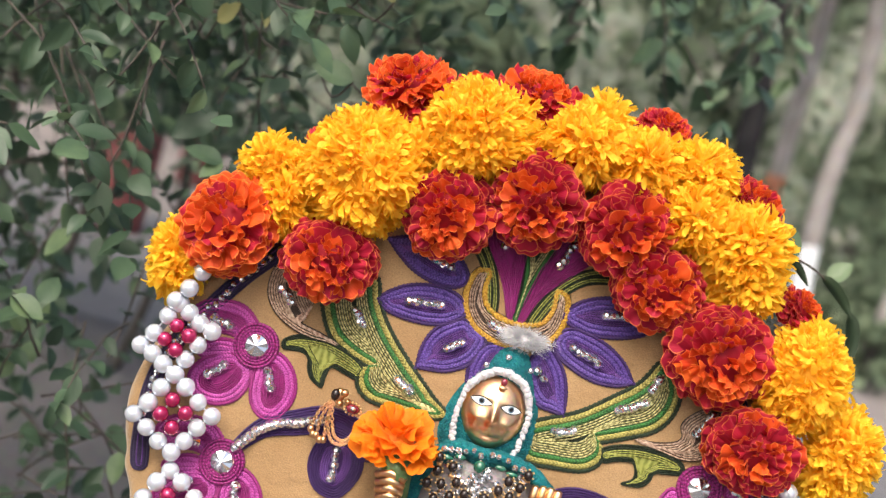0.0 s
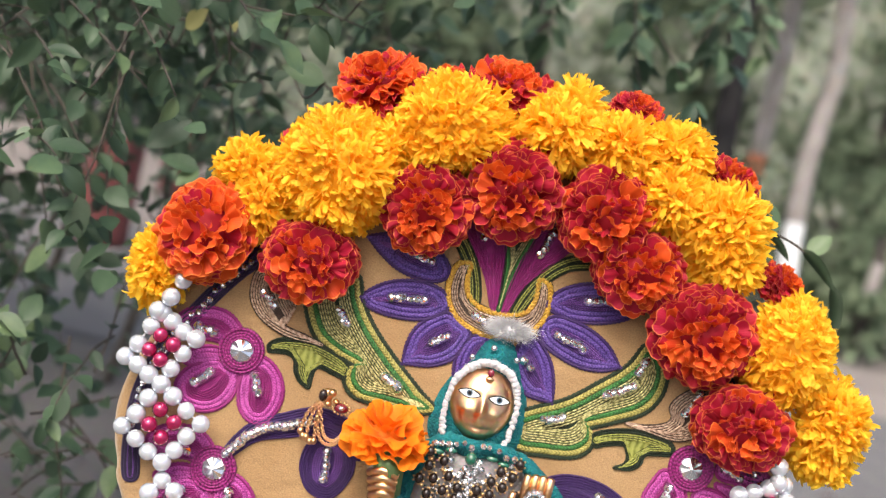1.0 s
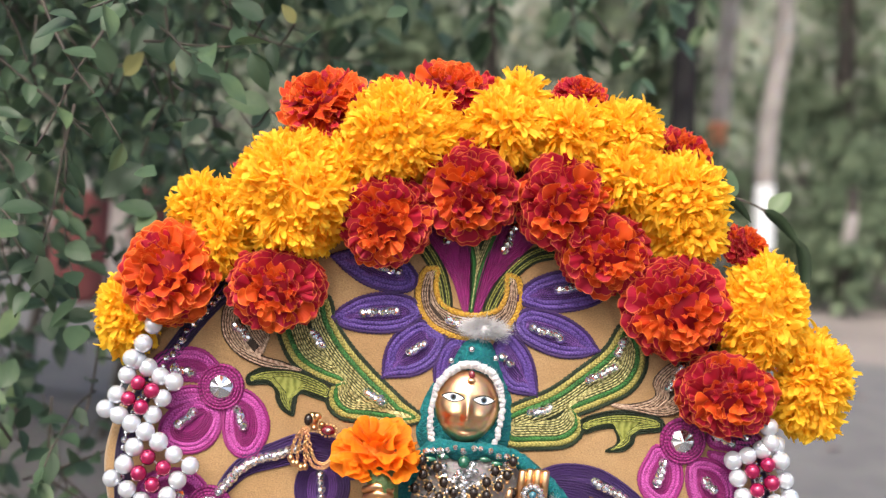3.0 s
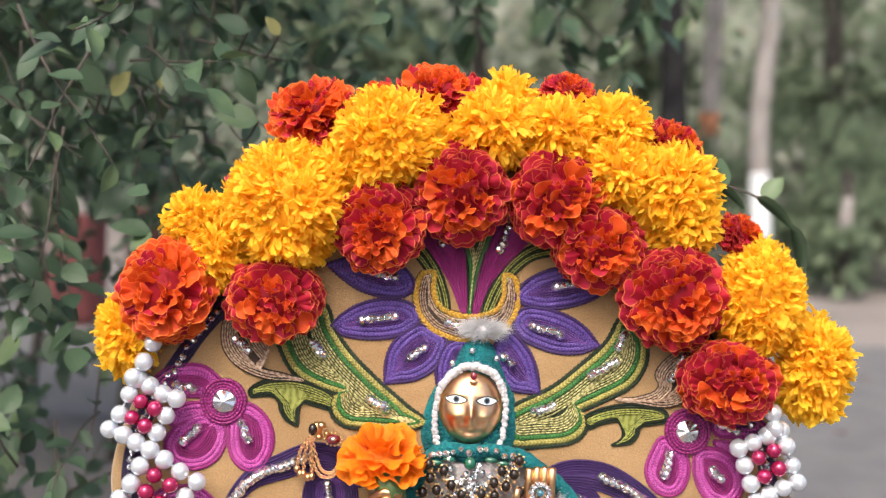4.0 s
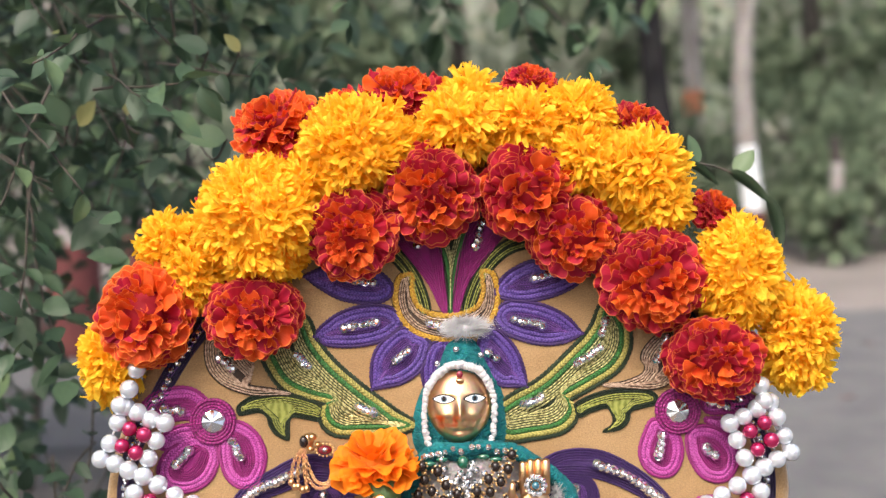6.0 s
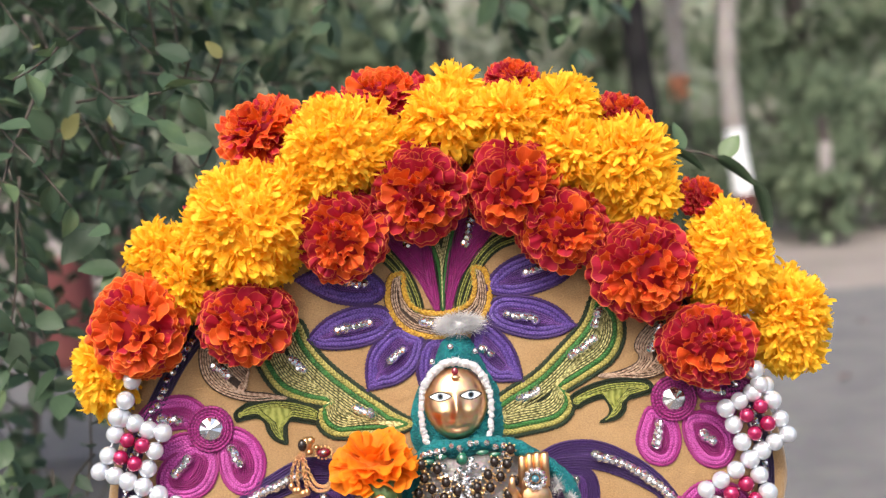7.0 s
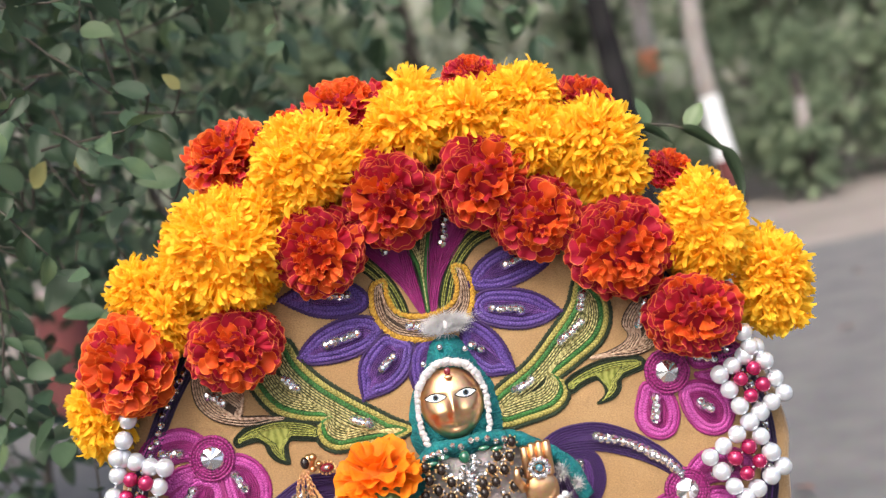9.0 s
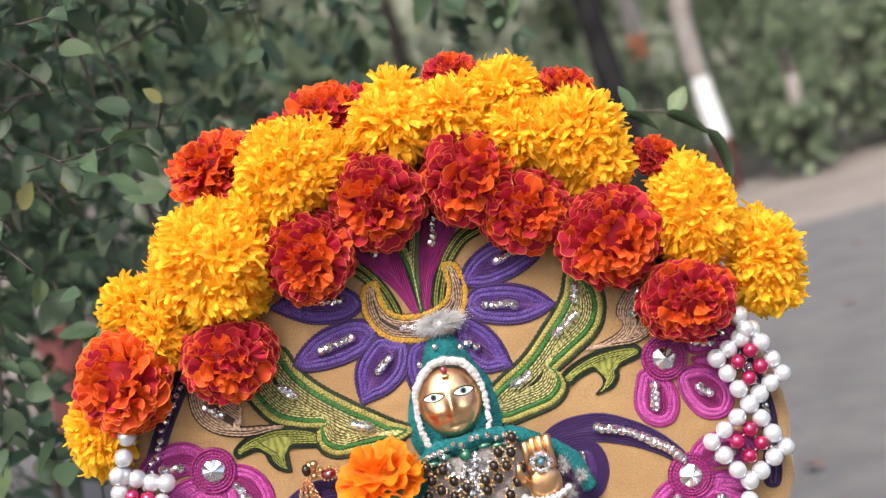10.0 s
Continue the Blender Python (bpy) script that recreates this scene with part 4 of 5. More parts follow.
st.add(v, f, S_TEAL, [(x.x * 200, x.y * 200) for x in v])
for u, v, du in ((985, 880, 26), (1010, 905, 22), (655, 868, 20), (985, 930, 24)):
    q0 = at(u, v, 0.018)
    for k in range(560):
        d = Vector((rd.gauss(0, 1), rd.gauss(0, 1), rd.gauss(0.3, 1))).normalized()
        tip = q0 + d * du * STITCH * rd.uniform(0.15, 1.05) ** 1.3
        side = d.orthogonal().normalized() * 0.00016
        st.add([q0 + side, q0 - side, tip], [(0, 1, 2)], S_FLUFF)
thing("statue", BOARD, "small polished brass deity statue in a teal knitted hood", "statue", me=st.mesh("statue"), mats=[gold, teal_knit, fluff, lace, ink, eye_white, ruby, iris, crystal])


# ---- jewellery ----
def bead(name, kind, u, v, c, ru, rv, parent, label="", seg=14):
    me = mesh_of(name, *ball(STITCH, seg, max(8, seg // 2), (ru, rv, min(ru, rv))))
    return child(name, me, kind, parent, Matrix.Translation(at(u, v, c)), label)


jewel = thing("necklace", BOARD, "necklace of black and green stones in gold settings", "necklace", "ornaments on the statue")
bead("green_stone", emerald, 821, 823, 0.0255, 11, 12, jewel, "round green stone")
for u, v, a in ((784, 817, 14), (762, 824, 14), (858, 814, 12), (880, 819, 12)):
    ob = bead("green_stone", emerald, u, v, 0.0225, 11, 5, jewel, "marquise green stone")
row = spline([Vector((u, v, 0)) for u, v in ((752, 812), (785, 803), (820, 800), (858, 798), (894, 806))], 5)
for p in row[::2]:
    child("rhinestone", STONE, crystal, jewel, Matrix.Translation(at(p.x + random.uniform(-3, 3), p.y + random.uniform(-3, 4), 0.022)) @ Matrix.Scale(random.uniform(0.5, 0.75), 4))
for pts in (((748, 828), (752, 852), (768, 876), (794, 894), (822, 902)), ((908, 812), (898, 842), (880, 866), (854, 886), (826, 902)), ((776, 838), (790, 862), (812, 880)),
            ((878, 832), (862, 858), (838, 880)), ((740, 878), (764, 906), (796, 926), (826, 934)), ((912, 868), (890, 902), (862, 922), (832, 934))):
    path = spline([Vector((u, v, 0)) for u, v in pts], 6)
    run, last = 0.0, path[0]
    for k, p in enumerate(path):
        run += (p - last).length
        last = p
        if run > 24 or k == 0:
            run = 0.0
            bead("black_stone", jet, p.x, p.y, 0.0252, 8, 9.5, jewel, "black oval stone")
            for j in range(7):
                a = j * 2 * math.pi / 7 + random.uniform(-0.4, 0.4)
                bead("gold_grain", gold, p.x + 9.5 * math.cos(a), p.y + 11 * math.sin(a), 0.0240, 2.2, 2.2, jewel, seg=8)
        elif k % 2:
            bead("gold_grain", gold, p.x + random.uniform(-6, 6), p.y + random.uniform(-6, 6), 0.0245, 3.4, 3.4, jewel, seg=8)
for k in range(70):
    u, v = random.uniform(752, 908), random.uniform(812, 940)
    child("rhinestone", STONE, crystal, jewel, Matrix.Translation(at(u, v, 0.0215 if 775 < u < 880 else 0.0185)) @ pose(0, 0, 0, random.uniform(-20, 20), random.uniform(-20, 20), 0) @ Matrix.Scale(random.uniform(0.45, 0.8), 4))
for k in range(9):
    child("rhinestone", STONE, crystal, jewel, Matrix.Translation(at(822 + random.uniform(-7, 7), 842 + k * 8, 0.024)) @ pose(0, 0, 0, random.uniform(-15, 15), random.uniform(-15, 15), 0) @ Matrix.Scale(0.8, 4))
ringed = thing("bracelet", BOARD, "crystal and pale blue stone ornament on the raised palm", "bracelet", "ornaments on the statue")
bead("blue_stone", blue_stone, 948, 868, 0.0325, 7, 7, ringed, "pale blue stone")
for j in range(10):
    a = j * 2 * math.pi / 10
    child("rhinestone", STONE, crystal, ringed, Matrix.Translation(at(948 + 15 * math.cos(a), 868 + 15 * math.sin(a), 0.0310)) @ Matrix.Scale(0.75, 4))
for k in range(9):
    bead("pearl", pearl_white, 905 + k * 10, 935 + (k - 4) ** 2 * -0.8, 0.028, 7, 7, ringed)
pin = thing("ornament_pin", BOARD, "gold bird-shaped pin with chains and a red stone", "ornament", "ornaments on the statue")
s = Soup()
for u, v, c, a, b in ((548, 776, 0.012, 11, 13), (556, 770, 0.014, 8, 7), (566, 783, 0.013, 6, 5), (553, 790, 0.012, 7, 6)):
    s.add(*ball(STITCH, 12, 8, (a, b, 8), at(u, v, c)))
child("setting", s.mesh("setting"), gold, pin, None, "gold bird-shaped setting")
bead("black_stone", jet, 541, 778, 0.0145, 8, 11, pin, "black stone")
bead("red_stone", ruby, 578, 793, 0.013, 13, 9, pin, "dark red oval stone")
bead("crystal_drop", crystal, 578, 793, 0.0165, 5, 4, pin)
for j in range(14):
    a = j * 2 * math.pi / 14
    bead("gold_grain", gold, 578 + 15 * math.cos(a), 793 + 11 * math.sin(a), 0.0125, 2.4, 2.4, pin, seg=8)


def chain(points, parent):
    """A fine chain of small links."""
    path = spline([at(u, v, 0.012) for u, v in points], 6)
    s = Soup()
    for k in range(len(path) - 1):
        a, b = path[k], path[k + 1]
        m = Matrix.Translation((a + b) / 2) @ (b - a).to_track_quat("X", "Z").to_matrix().to_4x4() @ pose(0, 0, 0, 90 * (k % 2) + 20)
        loop = [m @ Vector((0.0015 * math.cos(t), 0.0010 * math.sin(t), 0)) for t in [j * math.pi / 4 for j in range(8)]]
        s.add(*tube(loop, 0.00045, 5, True))
    return child("chain", s.mesh("chain"), gold, parent, None, "fine gold link chain")


for pts in (((536, 792), (522, 815), (518, 842)), ((538, 792), (530, 820), (530, 850)), ((543, 794), (540, 822), (545, 855)), ((540, 792), (552, 830), (562, 848), (578, 852), (590, 838), (596, 810)), ((538, 794), (546, 836), (560, 858), (580, 858), (592, 842))):
    chain(pts, pin)
for u, v in ((518, 848), (530, 856), (545, 860), (524, 856), (538, 862)):
    bead("gold_drop", gold, u, v, 0.012, 6, 7, pin, seg=10)


# ---- pearl strings ----
def string(label, top, units):
    """Diamonds of twelve pearls round four beads; a unit has its middle and the two half-diagonals."""
    ob = thing("pearl_string", BOARD, label, "pearl string", "pearl strings beside the backrest")
    PEARL, BERRY = mesh_of("pearl", *ball(16.4 * STITCH, 22, 14)), mesh_of("bead", *ball(14 * STITCH, 20, 12))
    s = Soup()

    def put(me, kind, u, v, c, name):
        child(name, me, kind, ob, Matrix.Translation(at(u + random.uniform(-1.5, 1.5), v + random.uniform(-1.5, 1.5), c + random.uniform(-0.0015, 0.0015))) @ Matrix.Scale(random.uniform(0.95, 1.04), 4) @ pose(0, 0, 0, random.uniform(0, 360), random.uniform(0, 360), 0))

    for u, v in top:
        put(PEARL, pearl_white, u, v, 0.018, "pearl")
    loop = [(0, -1), (0.31, -0.68), (0.66, -0.29), (1, 0.04), (0.66, 0.36), (0.33, 0.72), (0, 1), (-0.33, 0.72), (-0.66, 0.36), (-1, 0.04), (-0.66, -0.29), (-0.31, -0.68)]
    for k, (hub, side, axis) in enumerate(units):
        spot = lambda x, y: Vector(hub) + Vector(side) * x + Vector(axis) * y
        for x, y in loop[:6] + loop[7:] + ([loop[6]] if k else []):
            p = spot(x, y)
            put(PEARL, pearl_white, p.x, p.y, 0.016, "pearl")
        for x, y in ((0, -0.36), (0.33, 0), (-0.33, 0), (0, 0.36)):
            p = spot(x, y)
            put(BERRY, pearl_magenta, p.x, p.y, 0.018, "bead")
        s.add(*tube([at(*spot(x, y), 0.016) for x, y in loop], 0.0006, 6, True))
        s.add(*tube([at(*spot(x, y), 0.016) for x, y in ((0.66, -0.29), (0.33, 0), (0, 0.36), (-0.33, 0), (0, -0.36), (0.33, 0), (0.66, 0.36))], 0.0006, 6))
    child("cord", s.mesh("cord"), fluff, ob, None, "thin white cord")
    return ob


string("string of white pearls with magenta bead clusters", [(249, 643), (236, 678), (221, 707)], [((240.5, 768), (56, -30), (13, 59)), ((276, 898), (66, -19), (18, 66)), ((320, 1060), (66, -19), (18, 66))])
string("string of white pearls with magenta bead clusters", [(1355, 701), (1361, 727)], [((1352, 790), (54, 27), (-19, 62)), ((1316, 924), (63, 19), (-17, 64.5)), ((1274, 1085), (63, 19), (-17, 64.5))])


# ---- the stand ----
wood = noisy("stand_wood", (0.16, 0.09, 0.05), (0.26, 0.16, 0.09), 12, 0.6, 0.4, 120)
stand = thing("low_table", Matrix(), "low brown wooden table under the statue", "table")
z0 = (BOARD @ at(793, 1243)).z
s = Soup()
s.add(*slab(-0.09, 0.25, 0.60, 0.775, z0 - 0.03, z0 - 0.0005, 3, 2))
child("tabletop", s.mesh("tabletop", False), wood, stand)
for x in (-0.08, 0.20):
    for y in (0.61, 0.72):
        s = Soup()
        s.add(*slab(x, x + 0.04, y, y + 0.04, 0.012, z0 - 0.03))
        child("leg", s.mesh("leg", False), wood, stand)


# ---- foliage ----
def leaf_material(name, a, b, back, rough=0.42, vein=True):
    m, n, l, p = mat(name)
    info, geo, ns, uv = n.new("ShaderNodeObjectInfo"), n.new("ShaderNodeNewGeometry"), n.new("ShaderNodeTexNoise"), n.new("ShaderNodeUVMap")
    tc = n.new("ShaderNodeTexCoord")
    l.new(tc.outputs["Object"], ns.inputs["Vector"])
    ns.inputs["Scale"].default_value, ns.inputs["Detail"].default_value = 60, 4
    add, fr = n.new("ShaderNodeMath"), n.new("ShaderNodeMath")
    add.operation, fr.operation = "ADD", "FRACT"
    l.new(info.outputs["Random"], add.inputs[0])
    l.new(geo.outputs["Random Per Island"], add.inputs[1])
    l.new(add.outputs[0], fr.inputs[0])
    mix = n.new("ShaderNodeMath")
    mix.operation = "MULTIPLY_ADD"
    mix.inputs[1].default_value = 0.35
    l.new(ns.outputs["Fac"], mix.inputs[0])
    sc = n.new("ShaderNodeMath")
    sc.operation = "MULTIPLY"
    sc.inputs[1].default_value = 0.75
    l.new(fr.outputs[0], sc.inputs[0])
    l.new(sc.outputs[0], mix.inputs[2])
    r = ramp(n, [(0.15, a), (0.8, b), (0.985, back)])
    l.new(mix.outputs[0], r.inputs["Fac"])
    l.new(r.outputs[0], p.inputs["Base Color"])
    p.inputs["Roughness"].default_value = rough
    tr, ms = n.new("ShaderNodeBsdfTranslucent"), n.new("ShaderNodeMixShader")
    l.new(r.outputs[0], tr.inputs[0])
    ms.inputs[0].default_value = 0.22
    l.new(p.outputs[0], ms.inputs[1])
    l.new(tr.outputs[0], ms.inputs[2])
    l.new(ms.outputs[0], n["Material Output"].inputs["Surface"])
    if vein:
        w, bp = n.new("ShaderNodeTexWave"), n.new("ShaderNodeBump")
        w.bands_direction = "DIAGONAL"
        w.inputs["Scale"].default_value, w.inputs["Distortion"].default_value = 2.2, 1.5
        l.new(uv.outputs[0], w.inputs["Vector"])
        bp.inputs["Strength"].default_value, bp.inputs["Distance"].default_value = 0.07, 0.001
        l.new(w.outputs["Fac"], bp.inputs["Height"])
        l.new(bp.outputs[0], p.inputs["Normal"])
    return m


leaf_green = leaf_material("shrub_leaf", (0.028, 0.058, 0.034), (0.075, 0.130, 0.070), (0.15, 0.22, 0.10), 0.5)
leaf_yellow = leaf_material("yellowing_leaf", (0.17, 0.20, 0.07), (0.30, 0.29, 0.11), (0.36, 0.33, 0.13))
# far foliage: dust and distance haze put into one paler green
leaf_hazed = leaf_material("hazed_far_leaf", (0.062, 0.096, 0.055), (0.15, 0.20, 0.12), (0.24, 0.29, 0.18), 0.85, False)
twig_bark = noisy("twig_bark", (0.045, 0.04, 0.033), (0.10, 0.085, 0.07), 60, 0.85, 0.5, 300)


def leaf_shape(length, width, fold, droop, seed, nl=7, nw=5):
    """A pointed oval leaf along +y, folded on its midrib, with a short stalk end."""
    rd = random.Random(seed)
    v, f, uv = [], [], []
    wave = rd.uniform(0, 6)
    for i in range(nl):
        s_ = i / (nl - 1)
        w = width * 0.5 * (math.sin(math.pi * s_ ** 0.82) ** 0.8 if 0 < s_ < 1 else 0.02)
        for j in range(nw):
            t = j / (nw - 1) * 2 - 1
            v.append((t * w, length * s_, abs(t) * w * fold - droop * length * s_ * s_ + 0.02 * length * math.sin(7 * s_ + wave) * t))
            uv.append(((t + 1) / 2, s_))
    for i in range(nl - 1):
        for j in range(nw - 1):
            a = i * nw + j
            f.append((a, a + 1, a + nw + 1, a + nw))
    return v, f, uv


LEAVES = [leaf_shape(1.0, random.uniform(0.5, 0.64), random.uniform(0.15, 0.5), random.uniform(0.0, 0.3), k) for k in range(6)]
LEAF_MESH = [mesh_of("leaf", *x) for x in LEAVES]
YELLOW_MESH = [mesh_of("leaf", *x) for x in LEAVES[:2]]
rd = random.Random(11)


def leaf_turn(way, rd):
    """A leaf's turn: along way, its face mostly up and to the light."""
    up = Vector((rd.uniform(-0.6, 0.6), rd.uniform(-1.0, 0.2), 0.8)).normalized()
    z = up - way * up.dot(way)
    z = z.normalized() if z.length > 1e-4 else way.orthogonal().normalized()
    x = way.cross(z)
    return Matrix((x, way, z)).transposed().to_4x4()


def shrub(label, twigs, near, size, count_near):
    """A shrub of thin twigs with alternate leaves; leaves in front of the plane y = near are parts of their own."""
    ob = thing("shrub", Matrix(), label, "shrub")
    wood_, rest, made = Soup(), Soup(), 0
    for start, way, length in twigs:
        p, d, path = Vector(start), Vector(way).normalized(), []
        steps = max(4, int(length / 0.02))
        for k in range(steps):
            path.append(p.copy())
            d = (d + Vector((rd.uniform(-1, 1), rd.uniform(-1, 1), rd.uniform(-1, 0.6))) * 0.16).normalized()
            p = p + d * (length / steps)
            if k > 0:
                for _ in range(2 if k == steps - 1 else 1):
                    side = d.cross(Vector((rd.uniform(-1, 1), rd.uniform(-1, 1), rd.uniform(-1, 1)))).normalized() * (1 if k % 2 else -1)
                    out = (d * rd.uniform(0.2, 0.9) + side + Vector((0, -0.15, -0.25))).normalized()
                    m = Matrix.Translation(p) @ leaf_turn(out, rd) @ Matrix.Scale(size * rd.uniform(0.6, 1.15) * (1.0 if p.y < 1.2 else 1.3), 4)
                    if p.y < near and made < count_near:
                        made += 1
                        odd = rd.random() < 0.03
                        m = m @ Matrix.Scale(0.62, 4) if odd else m
                        child("leaf", rd.choice(YELLOW_MESH if odd else LEAF_MESH), leaf_yellow if odd else leaf_green, ob, m, "yellowing leaf" if odd else "")
                    else:
                        v, f, uv = rd.choice(LEAVES)
                        rest.add([m @ Vector(x) for x in v], f, 0, uv)
        wood_.add(*tube(path, [0.0013 * (1 - 0.5 * i / len(path)) for i in range(len(path))], 5))
    tagged(child("branchwork", wood_.mesh("branchwork"), twig_bark, ob, None, "thin brown twigs"), kind="stuff")
    if rest.v:
        tagged(child("leaves", rest.mesh("leaves"), leaf_green, ob, None, "dense small green leaves"), kind="stuff")
    return ob


twigs = []
# the dense shrub beside the backrest: thins out below and towards the arch's crown
while len(twigs) < 1050:
    y = rd.choice((rd.uniform(0.86, 1.02), rd.uniform(0.95, 1.35), rd.uniform(1.1, 1.6), rd.uniform(1.3, 2.0)))
    x, z = rd.uniform(-0.75, 0.05) * y, rd.uniform(0.42, 1.40)
    lim = -0.10 * y if z < 0.86 else -0.10 * y + 0.55 * (z - 0.86)
    if x > lim + rd.uniform(-0.05, 0.02) or (z < 0.72 and rd.random() < 0.5) or (z < 0.60 and x > -0.4 * y and rd.random() < 0.5) or (-0.36 * y < x - 0.06 < -0.19 * y and 0.81 - 0.15 * y < z < 0.81 - 0.015 * y and rd.random() < 0.85):
        continue
    twigs.append(((x, y, z), (rd.uniform(-0.3, 0.9), rd.uniform(-0.8, 0.3), rd.uniform(-0.9, 0.35)), rd.uniform(0.09, 0.20)))
# low twigs on the near side
for k in range(34):
    y = rd.uniform(0.90, 1.12)
    twigs.append(((rd.uniform(-0.44, -0.20) * y, y, rd.uniform(0.36, 0.58)), (rd.uniform(-0.6, 0.9), rd.uniform(-0.5, 0.2), rd.uniform(-0.4, 0.7)), rd.uniform(0.08, 0.17)))
# woody stems behind
for k in range(6):
    x = -0.75 + k * 0.085
    twigs.append(((x, 1.3 + 0.1 * (k % 3), 0.05), (rd.uniform(-0.05, 0.15), rd.uniform(-0.05, 0.05), 1), rd.uniform(0.9, 1.3)))
bush = shrub("dense green shrub with small pointed leaves and thin twigs", twigs, 1.06, 0.028, 300)
# leaves that stand out on the shrub's near side, on short twigs
for x, y, z, way, size, odd in ((-0.203, 0.914, 0.846, (0.6, -0.25, 0.7), 0.026, 1), (-0.212, 0.915, 0.846, (-0.5, -0.2, 0.85), 0.030, 0), (-0.068, 0.871, 0.897, (-0.5, -0.3, 0.6), 0.017, 1),
                                (-0.092, 0.875, 0.898, (-0.9, -0.2, 0.35), 0.027, 0), (-0.178, 0.90, 0.778, (-0.5, -0.35, -0.55), 0.042, 0), (-0.080, 0.87, 0.832, (-0.95, -0.2, 0.1), 0.034, 0), (-0.256, 0.90, 0.70, (0.4, -0.2, -0.9), 0.038, 0)):
    w = Vector(way).normalized()
    up = Vector((0.1, -0.9, 0.5))
    up = (up - w * up.dot(w)).normalized()
    child("leaf", (YELLOW_MESH if odd else LEAF_MESH)[1], leaf_yellow if odd else leaf_green, bush, Matrix.Translation((x, y, z)) @ Matrix((w.cross(up), w, up)).transposed().to_4x4() @ Matrix.Scale(size, 4), "yellowing leaf" if odd else "")
    s = Soup()
    s.add(*tube(spline([Vector((x, y, z)), Vector((x - 0.02, y + 0.05, z - 0.015)), Vector((x - 0.05, y + 0.12, z + 0.01))], 4), 0.0009, 5))
    child("twig", s.mesh("twig"), twig_bark, bush)
# dry leaves on the road
dry = noisy("dry_leaf", (0.12, 0.06, 0.05), (0.19, 0.11, 0.085), 30, 0.9, 0.4, 200)
DRY = mesh_of("fallen_leaf", *LEAVES[3])
for x, y, a, size in ((0.78, 2.19, 40, 0.05), (1.45, 3.6, 80, 0.05), (1.9, 4.6, 10, 0.06), (2.6, 5.6, 70, 0.06)):
    thing("fallen_leaf", pose(x, y, 0.014 + 0.3 * size, 8, 5, a) @ Matrix.Scale(size, 4), "curled dry brown leaf on the asphalt", "leaf", "fallen leaves", me=DRY, mats=[dry])
twigs = [((0.135, 1.2, 1.07), (0.36, 0, -0.9), 0.24), ((0.15, 1.22, 1.04), (0.2, 0.1, -1), 0.12), ((0.19, 1.2, 0.98), (0.6, -0.1, -0.7), 0.09)]
for k in range(27):
    x, y = rd.uniform(-0.12, 0.10) if k < 12 else rd.uniform(0.06, 0.22), rd.uniform(1.15, 1.7)
    twigs.append(((x * y + 0.04, y, 0.76 + 0.19 * y + rd.uniform(0.0, 0.16)), (rd.uniform(-0.3, 0.4), rd.uniform(-0.3, 0.3), -1), rd.uniform(0.06, 0.16)))
hang = shrub("overhanging leafy branches hanging down", twigs, 1.0, 0.031, 0)
hang.name = "hanging_branch"
# a sprig beside the garland
leaf_dark = leaf_material("dark_leaf", (0.014, 0.030, 0.014), (0.03, 0.055, 0.025), (0.06, 0.08, 0.04), 0.6)
PALE = mesh_of("leaf", *leaf_shape(1.0, 0.62, 0.25, 0.1, 4))
HOOKED = mesh_of("leaf", *leaf_shape(1.0, 0.32, 0.35, 0.40, 3))
s = Soup()
sprig_ob = thing("leaf_sprig", Matrix(), "small dark green leaf sprig beside the garland", "sprig")
run = spline([Vector((0.16, 1.02, 0.03)), Vector((0.20, 0.97, 0.40)), Vector((0.225, 0.90, 0.70)), Vector((0.245, 0.86, 0.800)), Vector((0.266, 0.85, 0.806)), Vector((0.291, 0.845, 0.800)), Vector((0.321, 0.85, 0.781))], 5)
s.add(*tube(run, [0.0022 - 0.0017 * i / (len(run) - 1) for i in range(len(run))], 6))
child("stem", s.mesh("stem"), twig_bark, sprig_ob)
for base, way, face, size, kind in (((0.262, 0.85, 0.807), (0.90, -0.1, -0.42), (0.1, 0.75, 0.65), 0.027, leaf_dark), ((0.270, 0.855, 0.805), (-0.15, 0.1, 1.0), (0.5, -0.8, 0.2), 0.023, leaf_green),
                                    ((0.291, 0.845, 0.800), (0.85, -0.1, -0.42), (0.1, 0.75, 0.65), 0.035, leaf_dark), ((0.298, 0.85, 0.797), (0.55, 0.1, 0.75), (-0.3, -0.8, 0.5), 0.024, leaf_green),
                                    ((0.321, 0.85, 0.781), (0.42, -0.1, -0.88), (0.6, 0.55, 0.3), 0.042, leaf_dark)):
    w, z = Vector(way).normalized(), Vector(face)
    z = (z - w * z.dot(w)).normalized()
    m = Matrix((w.cross(z), w, z)).transposed().to_4x4()
    child("leaf", HOOKED if kind is leaf_dark else PALE, kind, sprig_ob, Matrix.Translation(base) @ m @ Matrix.Scale(size, 4))


# ---- the deeper hedge behind the shrub ----
hedge = thing("hedge", Matrix(), "deep green hedge behind the shrub, in shade", "hedge")
s = Soup()
for k in range(5200):
    y = rd.uniform(2.0, 3.2)
    z = 0.64 + 1.36 * rd.random() ** 0.85
    edge_x = (-0.20 + 0.05 * max(0.0, z - 0.9)) * y
    x = edge_x - abs(rd.gauss(0, 0.45)) * y * 0.6
    w = Vector((rd.uniform(-1, 1), rd.uniform(-0.8, 0.3), rd.uniform(-1, 0.4))).normalized()
    v, f, uv = rd.choice(LEAVES)
    m = Matrix.Translation((x, y, z + 0.08 * noise.noise(Vector((x * 3, y * 3, 0))))) @ leaf_turn(w, rd) @ Matrix.Scale(rd.uniform(0.04, 0.075), 4)
    s.add([m @ Vector(q) for q in v], f, 0, uv)
